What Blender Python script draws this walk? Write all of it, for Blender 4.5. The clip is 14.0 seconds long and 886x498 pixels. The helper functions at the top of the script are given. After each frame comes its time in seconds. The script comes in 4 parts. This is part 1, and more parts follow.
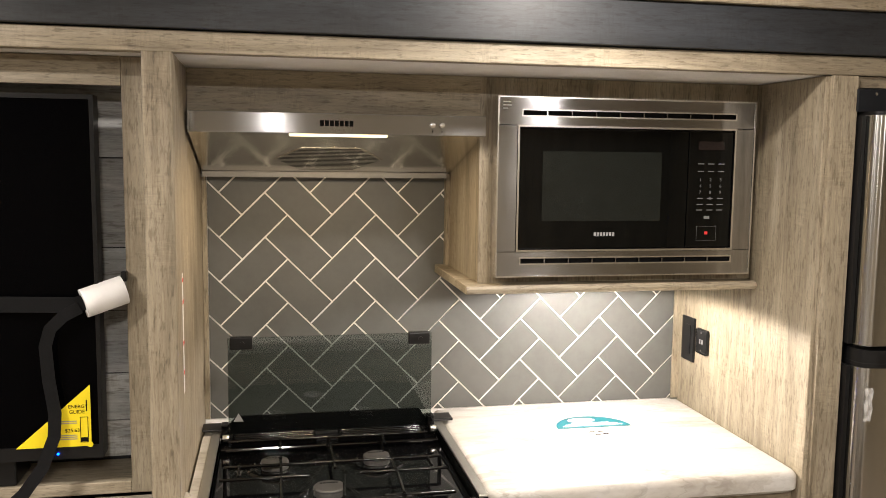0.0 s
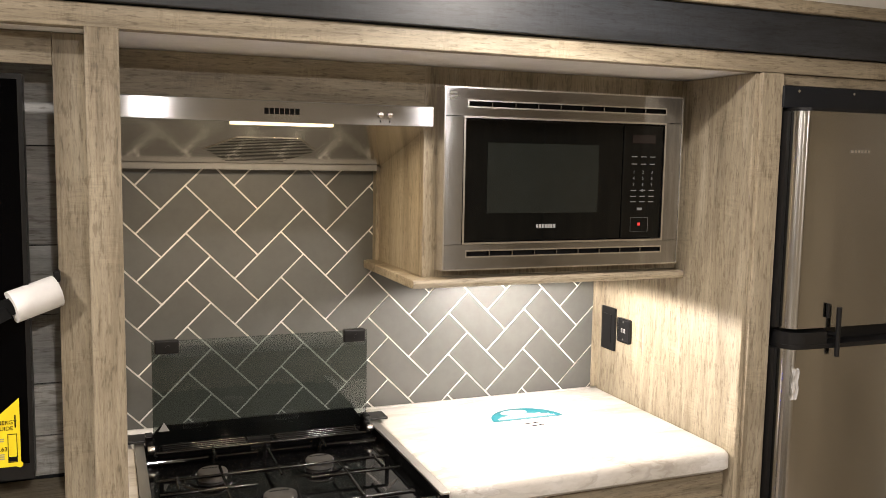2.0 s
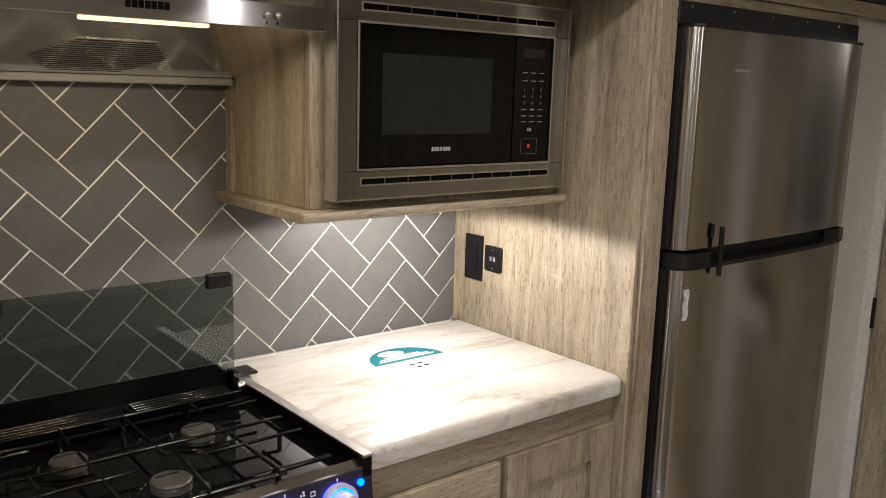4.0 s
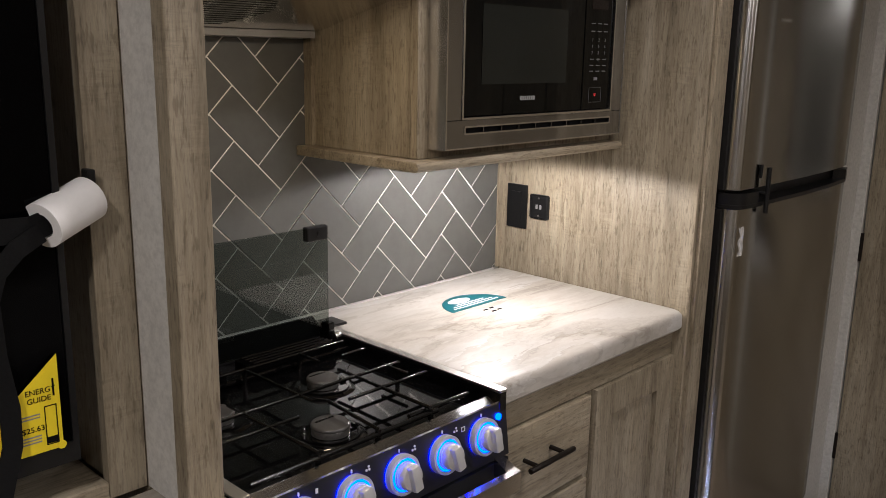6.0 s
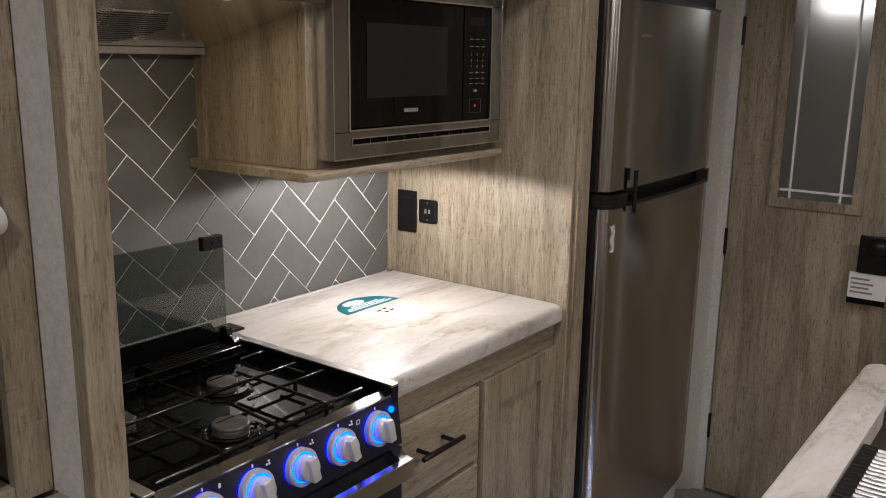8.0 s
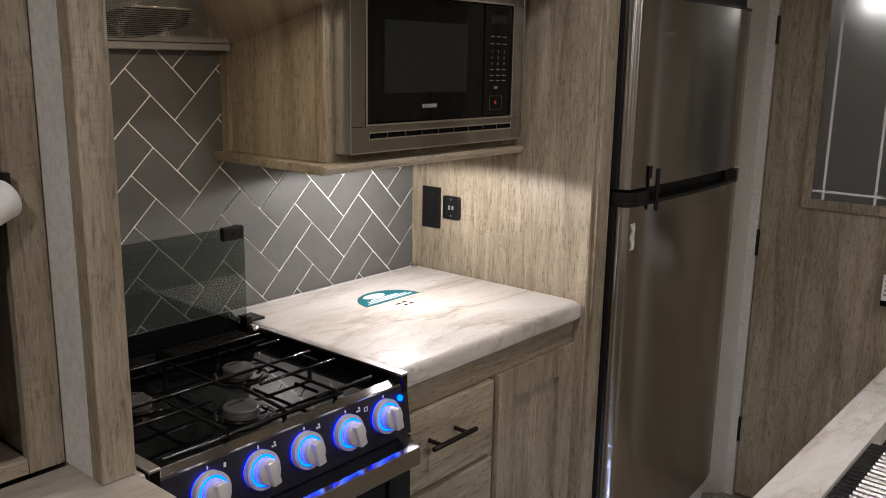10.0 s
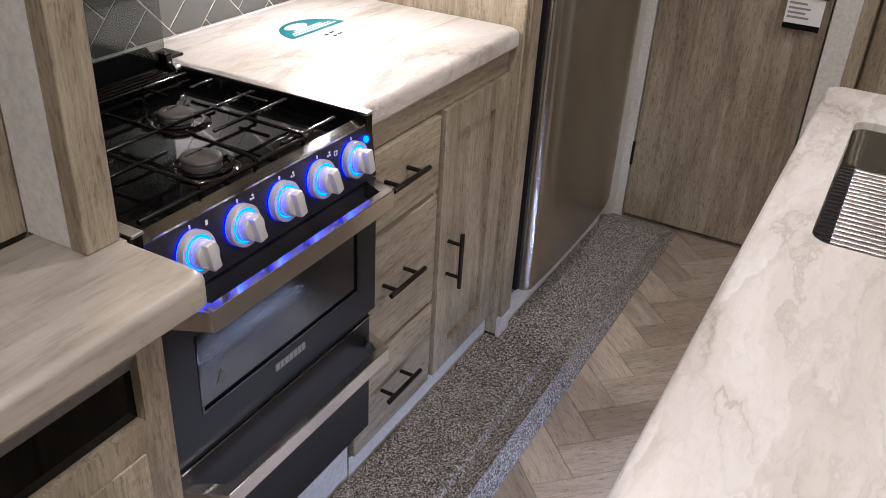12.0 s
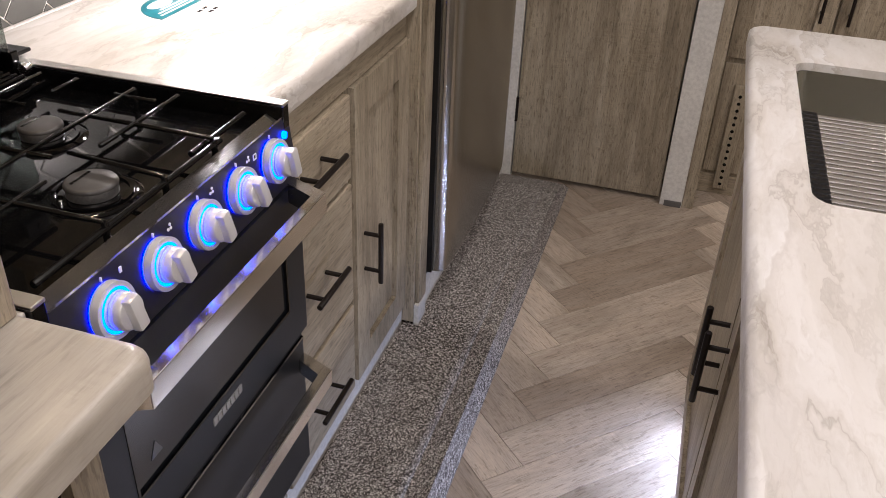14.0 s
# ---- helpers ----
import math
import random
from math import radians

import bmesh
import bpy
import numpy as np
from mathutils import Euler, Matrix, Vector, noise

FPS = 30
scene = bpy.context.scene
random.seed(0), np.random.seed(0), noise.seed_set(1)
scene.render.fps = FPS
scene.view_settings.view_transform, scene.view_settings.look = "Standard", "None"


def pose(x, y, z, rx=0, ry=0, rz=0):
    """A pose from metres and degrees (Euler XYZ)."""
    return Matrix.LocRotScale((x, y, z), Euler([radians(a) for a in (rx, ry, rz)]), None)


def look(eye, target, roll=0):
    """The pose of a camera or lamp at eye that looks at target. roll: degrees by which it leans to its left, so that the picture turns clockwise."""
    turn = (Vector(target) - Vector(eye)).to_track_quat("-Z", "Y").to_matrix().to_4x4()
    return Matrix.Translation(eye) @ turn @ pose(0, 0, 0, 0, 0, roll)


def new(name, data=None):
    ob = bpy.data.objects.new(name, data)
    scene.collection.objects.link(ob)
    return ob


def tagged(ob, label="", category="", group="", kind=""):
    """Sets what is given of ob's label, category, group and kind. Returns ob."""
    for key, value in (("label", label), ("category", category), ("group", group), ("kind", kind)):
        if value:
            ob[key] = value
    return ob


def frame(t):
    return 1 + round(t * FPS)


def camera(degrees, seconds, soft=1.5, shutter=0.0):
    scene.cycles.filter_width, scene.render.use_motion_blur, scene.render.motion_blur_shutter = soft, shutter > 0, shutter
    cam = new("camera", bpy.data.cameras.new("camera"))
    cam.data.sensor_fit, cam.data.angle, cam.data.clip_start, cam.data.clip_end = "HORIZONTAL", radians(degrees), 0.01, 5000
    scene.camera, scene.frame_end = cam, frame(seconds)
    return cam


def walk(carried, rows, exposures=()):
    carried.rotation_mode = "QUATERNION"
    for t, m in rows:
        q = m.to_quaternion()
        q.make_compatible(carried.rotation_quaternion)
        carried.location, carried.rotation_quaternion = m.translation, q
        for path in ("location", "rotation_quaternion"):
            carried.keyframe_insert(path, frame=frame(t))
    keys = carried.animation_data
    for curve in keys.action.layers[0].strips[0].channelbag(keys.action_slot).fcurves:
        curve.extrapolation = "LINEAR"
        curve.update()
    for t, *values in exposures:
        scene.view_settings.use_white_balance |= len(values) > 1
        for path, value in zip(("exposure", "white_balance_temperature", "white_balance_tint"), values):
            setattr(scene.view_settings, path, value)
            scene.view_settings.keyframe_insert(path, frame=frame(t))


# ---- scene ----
cam = camera(54.7, 14.0, 0.6)
METRES, EYE, TILT, LEAN, TURN = 2.0, 1.6, 0.0, 0.0, -11.3
ROWS = [
    (0.0, 0.0, 0.0, 0.0, 0.07, -6.13, -0.69),
    (0.5, -0.0343, -0.0083, -0.0001, -0.95, -6.09, -0.67),
    (1.0, -0.0752, -0.0182, 0.0022, -3.05, -6.01, -0.74),
    (1.5, -0.0962, -0.0132, 0.0016, -6.32, -6.03, -0.88),
    (2.0, -0.0999, 0.0284, -0.0088, -10.24, -6.08, -0.99),
    (2.5, -0.0966, 0.0893, -0.0115, -14.09, -6.06, -1.11),
    (3.0, -0.1411, 0.1159, -0.0097, -19.32, -7.75, -1.56),
    (5.5, -0.3184, 0.2469, -0.0449, -33.52, -12.86, -0.98),
    (6.0, -0.39, 0.2457, -0.0361, -34.87, -12.97, -1.04),
    (6.5, -0.4374, 0.2378, -0.0305, -37.91, -12.63, -0.97),
    (7.0, -0.4419, 0.2262, -0.0244, -40.96, -12.56, -0.84),
    (7.5, -0.4241, 0.2139, -0.0245, -42.09, -12.62, -0.85),
    (10.0, -0.395, 0.1672, -0.0309, -38.39, -12.46, -0.96),
    (10.5, -0.3917, 0.1689, -0.0351, -38.2, -12.46, -0.98),
    (11.0, -0.4035, 0.1966, -0.0354, -38.12, -13.83, -1.1),
    (11.5, -0.428, 0.2502, -0.0444, -42.9, -23.38, -2.34),
    (12.0, -0.4418, 0.2892, -0.0517, -49.39, -29.86, -2.9),
    (12.5, -0.4226, 0.3223, -0.0621, -53.09, -31.62, -3.3),
    (13.0, -0.3802, 0.3582, -0.0706, -55.65, -32.07, -1.85),
    (13.5, -0.3716, 0.3806, -0.0757, -58.14, -32.03, -1.87),
    (14.0, -0.4045, 0.4104, -0.0764, -61.57, -32.08, -2.24),
]
EXPOSURES = [(0.0, 0.54, 6480, 13), (2.0, 0.60, 6480, 14), (3.0, 0.38, 6450, 14), (5.5, -0.58, 6080, 16), (10.5, -0.62, 6050, 17), (11.0, -0.61, 6050, 17), (11.5, -0.58, 6000, 18), (12.0, -0.10, 6000, 19), (13.0, 0.0, 6050, 20), (14.0, 0.0, 6150, 20)]
walk(cam, [(t, pose(0, 0, EYE, TILT, LEAN, TURN) @ pose(METRES * x, METRES * y, METRES * z, 90 + pitch, roll, yaw)) for t, x, y, z, yaw, pitch, roll in ROWS], EXPOSURES)

# ---- light ----
world = bpy.data.worlds.new("world")
scene.world = world
world.use_nodes = True
world.node_tree.nodes["Background"].inputs[0].default_value = (0.5, 0.5, 0.5, 1)
world.node_tree.nodes["Background"].inputs[1].default_value = 0.02


def lamp(name, kind, at, target, power, size, color=(1, 0.93, 0.83), cone=0, blend=0.5):
    data = bpy.data.lights.new(name, kind)
    data.energy, data.color = power, color
    if kind == "AREA":
        data.shape, data.size = "DISK", size
    else:
        data.shadow_soft_size = size
    if kind == "SPOT":
        data.spot_size, data.spot_blend = radians(cone), blend
    ob = new(name, data)
    ob.matrix_world = look(at, target)
    return tagged(ob, kind="structure")


# recessed ceiling lights of the main room, and the lights under the microwave cabinet and in the hood
CEIL = 2.06
CEILING_LIGHTS = [(-0.95, 0.85, 15.0), (0.55, 1.08, 8.8), (0.0, -0.35, 17.0), (1.2, -0.3, 18.0), (-1.9, -0.2, 11.0)]
for x, y, watts in CEILING_LIGHTS:
    lamp("ceiling_lamp", "AREA", (x, y, CEIL - 0.022), (x, y, 0), watts, 0.11)
lamp("puck_lamp", "SPOT", (0.75, 1.81, 1.303), (0.75, 1.81, 0), 22.5, 0.03, (1, 0.92, 0.82), 172, 0.12)
hl = lamp("hood_lamp", "AREA", (0.13, 1.714, 1.6325), (0.13, 1.74, 0), 1.6, 0.19, (1, 0.78, 0.48))
hl.data.shape, hl.data.size_y = "RECTANGLE", 0.012

strip = bpy.data.lights.new("toe_kick_lamp", "AREA")
strip.shape, strip.size, strip.size_y, strip.energy, strip.color = "RECTANGLE", 1.1, 0.015, 4.0, (0.60, 0.72, 1.0)
tagged(new("toe_kick_lamp", strip), kind="structure").matrix_world = look((0.47, 0.780, 0.060), (0.47, 1.8, 0.10))

# ---- materials ----


def mat(name, color, rough=0.5, metal=0.0, **more):
    m = bpy.data.materials.new(name)
    m.use_nodes = True
    b = m.node_tree.nodes["Principled BSDF"]
    b.inputs["Base Color"].default_value = (*color, 1)
    b.inputs["Roughness"].default_value = rough
    b.inputs["Metallic"].default_value = metal
    for key, value in more.items():
        b.inputs[key.replace("_", " ")].default_value = value
    return m


def node(m, kind, links=(), **props):
    """A node; links maps its inputs to sockets or values."""
    n = m.node_tree.nodes.new(kind)
    for key, value in props.items():
        setattr(n, key, value)
    for key, value in dict(links).items():
        if isinstance(value, bpy.types.NodeSocket):
            m.node_tree.links.new(value, n.inputs[key])
        else:
            n.inputs[key].default_value = value
    return n


def ramp(m, fac, stops):
    n = node(m, "ShaderNodeValToRGB", {"Fac": fac})
    while len(n.color_ramp.elements) < len(stops):
        n.color_ramp.elements.new(0.5)
    for e, (p, c) in zip(n.color_ramp.elements, stops):
        e.position, e.color = p, (*c, 1)
    return n.outputs["Color"]


def grain_coords(m, scale):
    """Object coordinates with an offset of its own for each object, stretched by scale."""
    tc = node(m, "ShaderNodeTexCoord").outputs["Object"]
    rnd = node(m, "ShaderNodeObjectInfo").outputs["Random"]
    off = node(m, "ShaderNodeMath", {0: rnd, 1: 37.0}, operation="MULTIPLY").outputs[0]
    moved = node(m, "ShaderNodeVectorMath", {0: tc, 1: off}, operation="ADD").outputs[0]
    return node(m, "ShaderNodeMapping", {"Vector": moved, "Scale": scale}).outputs[0], rnd


def finish(m, color=None, height=None, strength=0.2, distance=0.002, rough=None):
    b = m.node_tree.nodes["Principled BSDF"]
    if color is not None:
        m.node_tree.links.new(color, b.inputs["Base Color"])
    if height is not None:
        bump = node(m, "ShaderNodeBump", {"Height": height, "Strength": strength, "Distance": distance})
        m.node_tree.links.new(bump.outputs[0], b.inputs["Normal"])
    if rough is not None:
        m.node_tree.links.new(rough, b.inputs["Roughness"])
    return m


def mix(m, fac, a, b, blend="MIX"):
    n = node(m, "ShaderNodeMix", {"Factor": fac}, data_type="RGBA", blend_type=blend)
    for socket, value in ((n.inputs[6], a), (n.inputs[7], b)):
        if isinstance(value, bpy.types.NodeSocket):
            m.node_tree.links.new(value, socket)
        else:
            socket.default_value = (*value, 1)
    return n.outputs[2]


def wood(name, dark, mid, light, axis="z", rough=0.45, fine=1.0, vary=0.0, pore=0.66):
    """Printed oak laminate with the grain along one axis."""
    m = mat(name, mid, rough)
    k = {"x": (0.075, 1, 1), "y": (1, 0.075, 1), "z": (1, 1, 0.075)}[axis]
    co, rnd = grain_coords(m, k)
    broad = node(m, "ShaderNodeTexNoise", {"Vector": co, "Scale": 24 * fine, "Detail": 7.0, "Roughness": 0.66, "Distortion": 1.1}).outputs[0]
    fibre = node(m, "ShaderNodeTexNoise", {"Vector": co, "Scale": 300 * fine, "Detail": 4.0, "Roughness": 0.8}).outputs[0]
    col = ramp(m, broad, [(0.30, dark), (0.47, mid), (0.68, light)])
    pores = ramp(m, fibre, [(0.36, (0.60, 0.575, 0.54)), (0.49, (0.98, 0.98, 0.98)), (0.66, (1.16, 1.16, 1.14))])
    col = mix(m, pore, col, pores, "MULTIPLY")
    # short dark flecks
    co5, _ = grain_coords(m, [0.2 if v < 0.5 else 1.0 for v in k])
    fleck = node(m, "ShaderNodeTexNoise", {"Vector": co5, "Scale": 170.0 * fine, "Detail": 2.0, "Roughness": 0.6}).outputs[0]
    col = mix(m, pore, col, ramp(m, fleck, [(0.34, (0.50, 0.47, 0.43)), (0.43, (1, 1, 1)), (0.60, (1, 1, 1)), (0.70, (1.2, 1.2, 1.18))]), "MULTIPLY")
    # saw marks across the grain, in patches
    k2 = {"x": (1, 0.18, 0.18), "y": (0.18, 1, 0.18), "z": (0.18, 0.18, 1)}[axis]
    co2, _ = grain_coords(m, k2)
    saw = node(m, "ShaderNodeTexNoise", {"Vector": co2, "Scale": 190.0, "Detail": 3.0, "Roughness": 0.7}).outputs[0]
    co3, _ = grain_coords(m, (1, 1, 1))
    patch = node(m, "ShaderNodeTexNoise", {"Vector": co3, "Scale": 11.0, "Detail": 4.0, "Roughness": 0.6}).outputs[0]
    co4, _ = grain_coords(m, [0.3 if v < 0.5 else 1.0 for v in k])
    blot = node(m, "ShaderNodeTexNoise", {"Vector": co4, "Scale": 7.0, "Detail": 5.0, "Roughness": 0.6, "Distortion": 0.8}).outputs[0]
    where = ramp(m, patch, [(0.5, (0, 0, 0)), (0.60, (0.5 * pore,) * 3)])
    marks = ramp(m, saw, [(0.40, (0.70, 0.68, 0.65)), (0.55, (1.2, 1.19, 1.17))])
    col = mix(m, where, col, mix(m, 1.0, col, marks, "MULTIPLY"))
    tone2 = ramp(m, blot, [(0.34, (0.74, 0.725, 0.70)), (0.5, (0.98, 0.98, 0.98)), (0.66, (1.10, 1.095, 1.08))])
    col = mix(m, 1.0, col, tone2, "MULTIPLY")
    if vary:
        tone = ramp(m, rnd, [(0.0, (1 - vary, 1 - vary * 1.08, 1 - vary * 1.15)), (0.45, (1 - vary * 0.35,) * 3), (1.0, (1.12, 1.11, 1.09))])
        col = mix(m, 1.0, col, tone, "MULTIPLY")
    return finish(m, col, fibre, 0.12, 0.001)


OAK = ((0.178, 0.146, 0.102), (0.278, 0.235, 0.168), (0.365, 0.317, 0.24))
oak_x, oak_y, oak_z = (wood("oak_" + a, *OAK, a) for a in "xyz")
SHELF = ((0.275, 0.248, 0.207), (0.335, 0.305, 0.258), (0.395, 0.362, 0.308))
shelf_wood = wood("shelf_wood", *SHELF, "x", 0.4, 0.6, 0.0, 0.25)
PLANK = ((0.455, 0.38, 0.30), (0.53, 0.45, 0.365), (0.58, 0.51, 0.425))
plank_wood = wood("plank_wood", *PLANK, "x", 0.5, 0.9, 0.42, 0.55)
barn_wood = wood("barn_wood", (0.28, 0.295, 0.305), (0.52, 0.535, 0.54), (0.68, 0.69, 0.69), "x", 0.6, 0.8, 0.3)
black_wood = wood("black_wood", (0.010, 0.012, 0.015), (0.020, 0.023, 0.028), (0.032, 0.036, 0.043), "x", 0.42)


def speckled(name, color, rough, scale=60.0, low=0.85, strength=0.1):
    m = mat(name, color, rough)
    co, _ = grain_coords(m, (1, 1, 1))
    n1 = node(m, "ShaderNodeTexNoise", {"Vector": co, "Scale": scale, "Detail": 5.0, "Roughness": 0.7}).outputs[0]
    n2 = node(m, "ShaderNodeTexNoise", {"Vector": co, "Scale": scale / 12, "Detail": 3.0}).outputs[0]
    a = ramp(m, n1, [(0.35, (low,) * 3), (0.6, (1, 1, 1))])
    b = ramp(m, n2, [(0.3, (0.5 + low / 2,) * 3), (0.7, (1, 1, 1))])
    return finish(m, mix(m, 1.0, mix(m, 1.0, color, a, "MULTIPLY"), b, "MULTIPLY"), n1, strength, 0.001)


white_panel = speckled("white_panel", (0.62, 0.61, 0.57), 0.6, 90, 0.8)
white_paint = speckled("white_paint", (0.74, 0.73, 0.70), 0.6, 40, 0.94, 0.05)
plastic_white = speckled("plastic_white", (0.78, 0.77, 0.76), 0.5, 40, 0.95, 0.05)
tile_grey = speckled("tile_grey", (0.106, 0.107, 0.101), 0.36, 25, 0.88, 0.03)
grout = speckled("grout", (0.86, 0.845, 0.81), 0.8, 200, 0.9)
strap_black = speckled("strap_black", (0.006, 0.006, 0.0065), 0.8, 300, 0.6, 0.3)
strap_black.node_tree.nodes["Principled BSDF"].inputs["Specular IOR Level"].default_value = 0.15
plastic_black = speckled("plastic_black", (0.008, 0.008, 0.0085), 0.32, 80, 0.85, 0.05)
plastic_black.node_tree.nodes["Principled BSDF"].inputs["Specular IOR Level"].default_value = 0.3
enamel = mat("enamel", (0.002, 0.002, 0.0022), 0.05, 0.0, Specular_IOR_Level=0.36)
black_steel = speckled("black_steel", (0.011, 0.0125, 0.0155), 0.34, 120, 0.9, 0.04)
black_steel.node_tree.nodes["Principled BSDF"].inputs["Specular IOR Level"].default_value = 0.22
panel_black = speckled("panel_black", (0.020, 0.020, 0.024), 0.36, 150, 0.9, 0.03)
panel_black.node_tree.nodes["Principled BSDF"].inputs["Specular IOR Level"].default_value = 0.25
burner_cap = speckled("burner_cap", (0.045, 0.043, 0.041), 0.4, 150, 0.85, 0.05)
iron = mat("iron", (0.003, 0.003, 0.003), 0.16, 0.0, Specular_IOR_Level=0.36)
bronze = mat("bronze", (0.018, 0.014, 0.012), 0.38, 0.6)
screen = mat("screen", (0.001, 0.001, 0.0013), 0.10, 0.0, Specular_IOR_Level=0.05)
dark_glass = mat("dark_glass", (0.0015, 0.0018, 0.0018), 0.03, 0.0, Specular_IOR_Level=0.3)
oven_glass = mat("oven_glass", (0.007, 0.009, 0.012), 0.12, 0.0, Specular_IOR_Level=0.45)
yellow = speckled("yellow", (0.85, 0.66, 0.01), 0.5, 60, 0.95, 0.02)
ink = mat("ink", (0.004, 0.004, 0.004), 0.7, 0.0, Specular_IOR_Level=0.1)
print_white = mat("print_white", (0.75, 0.75, 0.75), 0.5)
print_grey = mat("print_grey", (0.24, 0.24, 0.24), 0.5)
key_print = mat("key_print", (0.13, 0.13, 0.13), 0.5)
red_ink = mat("red_ink", (0.6, 0.03, 0.03), 0.5)
teal = speckled("teal", (0.004, 0.12, 0.15), 0.35, 30, 0.8, 0.02)
lip_grey = speckled("lip_grey", (0.26, 0.255, 0.245), 0.45, 60, 0.9, 0.03)
head_metal = speckled("head_metal", (0.20, 0.195, 0.185), 0.35, 250, 0.7, 0.1)
head_metal.node_tree.nodes["Principled BSDF"].inputs["Metallic"].default_value = 0.7
grey_cap = speckled("grey_cap", (0.11, 0.105, 0.10), 0.42, 150, 0.85, 0.05)


def steel(name, color=(0.40, 0.405, 0.415), rough=0.14, across=(0, 0, 1), stretch=0.95, uneven=0.0):
    """Brushed steel: its highlights run out across the brushing."""
    m = mat(name, color, rough, 1.0)
    k = [1.0 if c else 0.02 for c in across]
    co, _ = grain_coords(m, k)
    n = node(m, "ShaderNodeTexNoise", {"Vector": co, "Scale": 600.0, "Detail": 3.0}).outputs[0]
    soft = node(m, "ShaderNodeTexNoise", {"Vector": co, "Scale": 9.0, "Detail": 2.0}).outputs[0]
    both = mix(m, 0.35, n, soft)
    r = node(m, "ShaderNodeMapRange", {"Value": both, "To Min": rough - 0.05, "To Max": rough + 0.05}).outputs[0]
    b = m.node_tree.nodes["Principled BSDF"]
    b.inputs["Anisotropic"].default_value = stretch
    t = node(m, "ShaderNodeCombineXYZ", {"X": across[0], "Y": across[1], "Z": across[2]}).outputs[0]
    m.node_tree.links.new(t, b.inputs["Tangent"])
    wave = None
    if uneven:
        flat, _ = grain_coords(m, (1, 1, 1))
        wave = node(m, "ShaderNodeTexNoise", {"Vector": flat, "Scale": 7.0, "Detail": 1.0}).outputs[0]
    return finish(m, None, wave, uneven, 0.006, rough=r)


steel_x = steel("steel_x", uneven=0.2)
rail_steel = steel("rail_steel", (0.66, 0.65, 0.62), 0.36, (1, 0, 0), 0.3)
fridge_steel = steel("fridge_steel", (0.43, 0.425, 0.41), 0.20, (0, 0, 1), 0.85)
chrome = mat("chrome", (0.78, 0.775, 0.765), 0.2, 1.0)
knob_metal = speckled("knob_metal", (0.62, 0.62, 0.62), 0.36, 60, 0.96, 0.03)
knob_metal.node_tree.nodes["Principled BSDF"].inputs["Metallic"].default_value = 0.35


def glow(name, color, strength):
    m = mat(name, [c * 0.15 for c in color], 0.4)
    b = m.node_tree.nodes["Principled BSDF"]
    b.inputs["Emission Color"].default_value = (*color, 1)
    b.inputs["Emission Strength"].default_value = strength
    return m


led_blue = glow("led_blue", (0.0, 0.026, 1.0), 30.0)
led_spill = glow("led_spill", (0.0, 0.004, 1.0), 28.0)
hood_glow = glow("hood_glow", (1.0, 0.80, 0.46), 1.7)
ceiling_glow = glow("ceiling_glow", (1.0, 0.88, 0.72), 9.0)
puck_glow = glow("puck_glow", (1.0, 0.9, 0.76), 9.0)


def glass(name, color, rough, alpha):
    """Tinted pane: part clear, part glossy."""
    m = mat(name, color, rough)
    m.node_tree.nodes["Principled BSDF"].inputs["Alpha"].default_value = alpha
    m.node_tree.nodes["Principled BSDF"].inputs["Specular IOR Level"].default_value = 0.3
    return m




def tinted_pane():
    """Smoked glass: tinted and clear through, with a mirror gloss that grows at a slant."""
    m = mat("cover_glass", (0.5, 0.5, 0.5), 0.02)
    clear = node(m, "ShaderNodeBsdfTransparent", {"Color": (0.56, 0.60, 0.585, 1)}).outputs[0]
    gloss = node(m, "ShaderNodeBsdfGlossy", {"Color": (1, 1, 1, 1), "Roughness": 0.01}).outputs[0]
    slant = node(m, "ShaderNodeLayerWeight", {"Blend": 0.5}).outputs["Facing"]
    steep = node(m, "ShaderNodeMath", {0: slant, 1: 4.0}, operation="POWER").outputs[0]
    share = node(m, "ShaderNodeMath", {0: steep, 1: 0.75, 2: 0.04}, operation="MULTIPLY_ADD").outputs[0]
    both = node(m, "ShaderNodeMixShader", {0: share, 1: clear, 2: gloss}).outputs[0]
    m.node_tree.links.new(both, m.node_tree.nodes["Material Output"].inputs["Surface"])
    return m


cover_glass = tinted_pane()
frosted = mat("frosted", (0.72, 0.74, 0.72), 0.30, 0.0, Transmission_Weight=0.92, IOR=1.25)


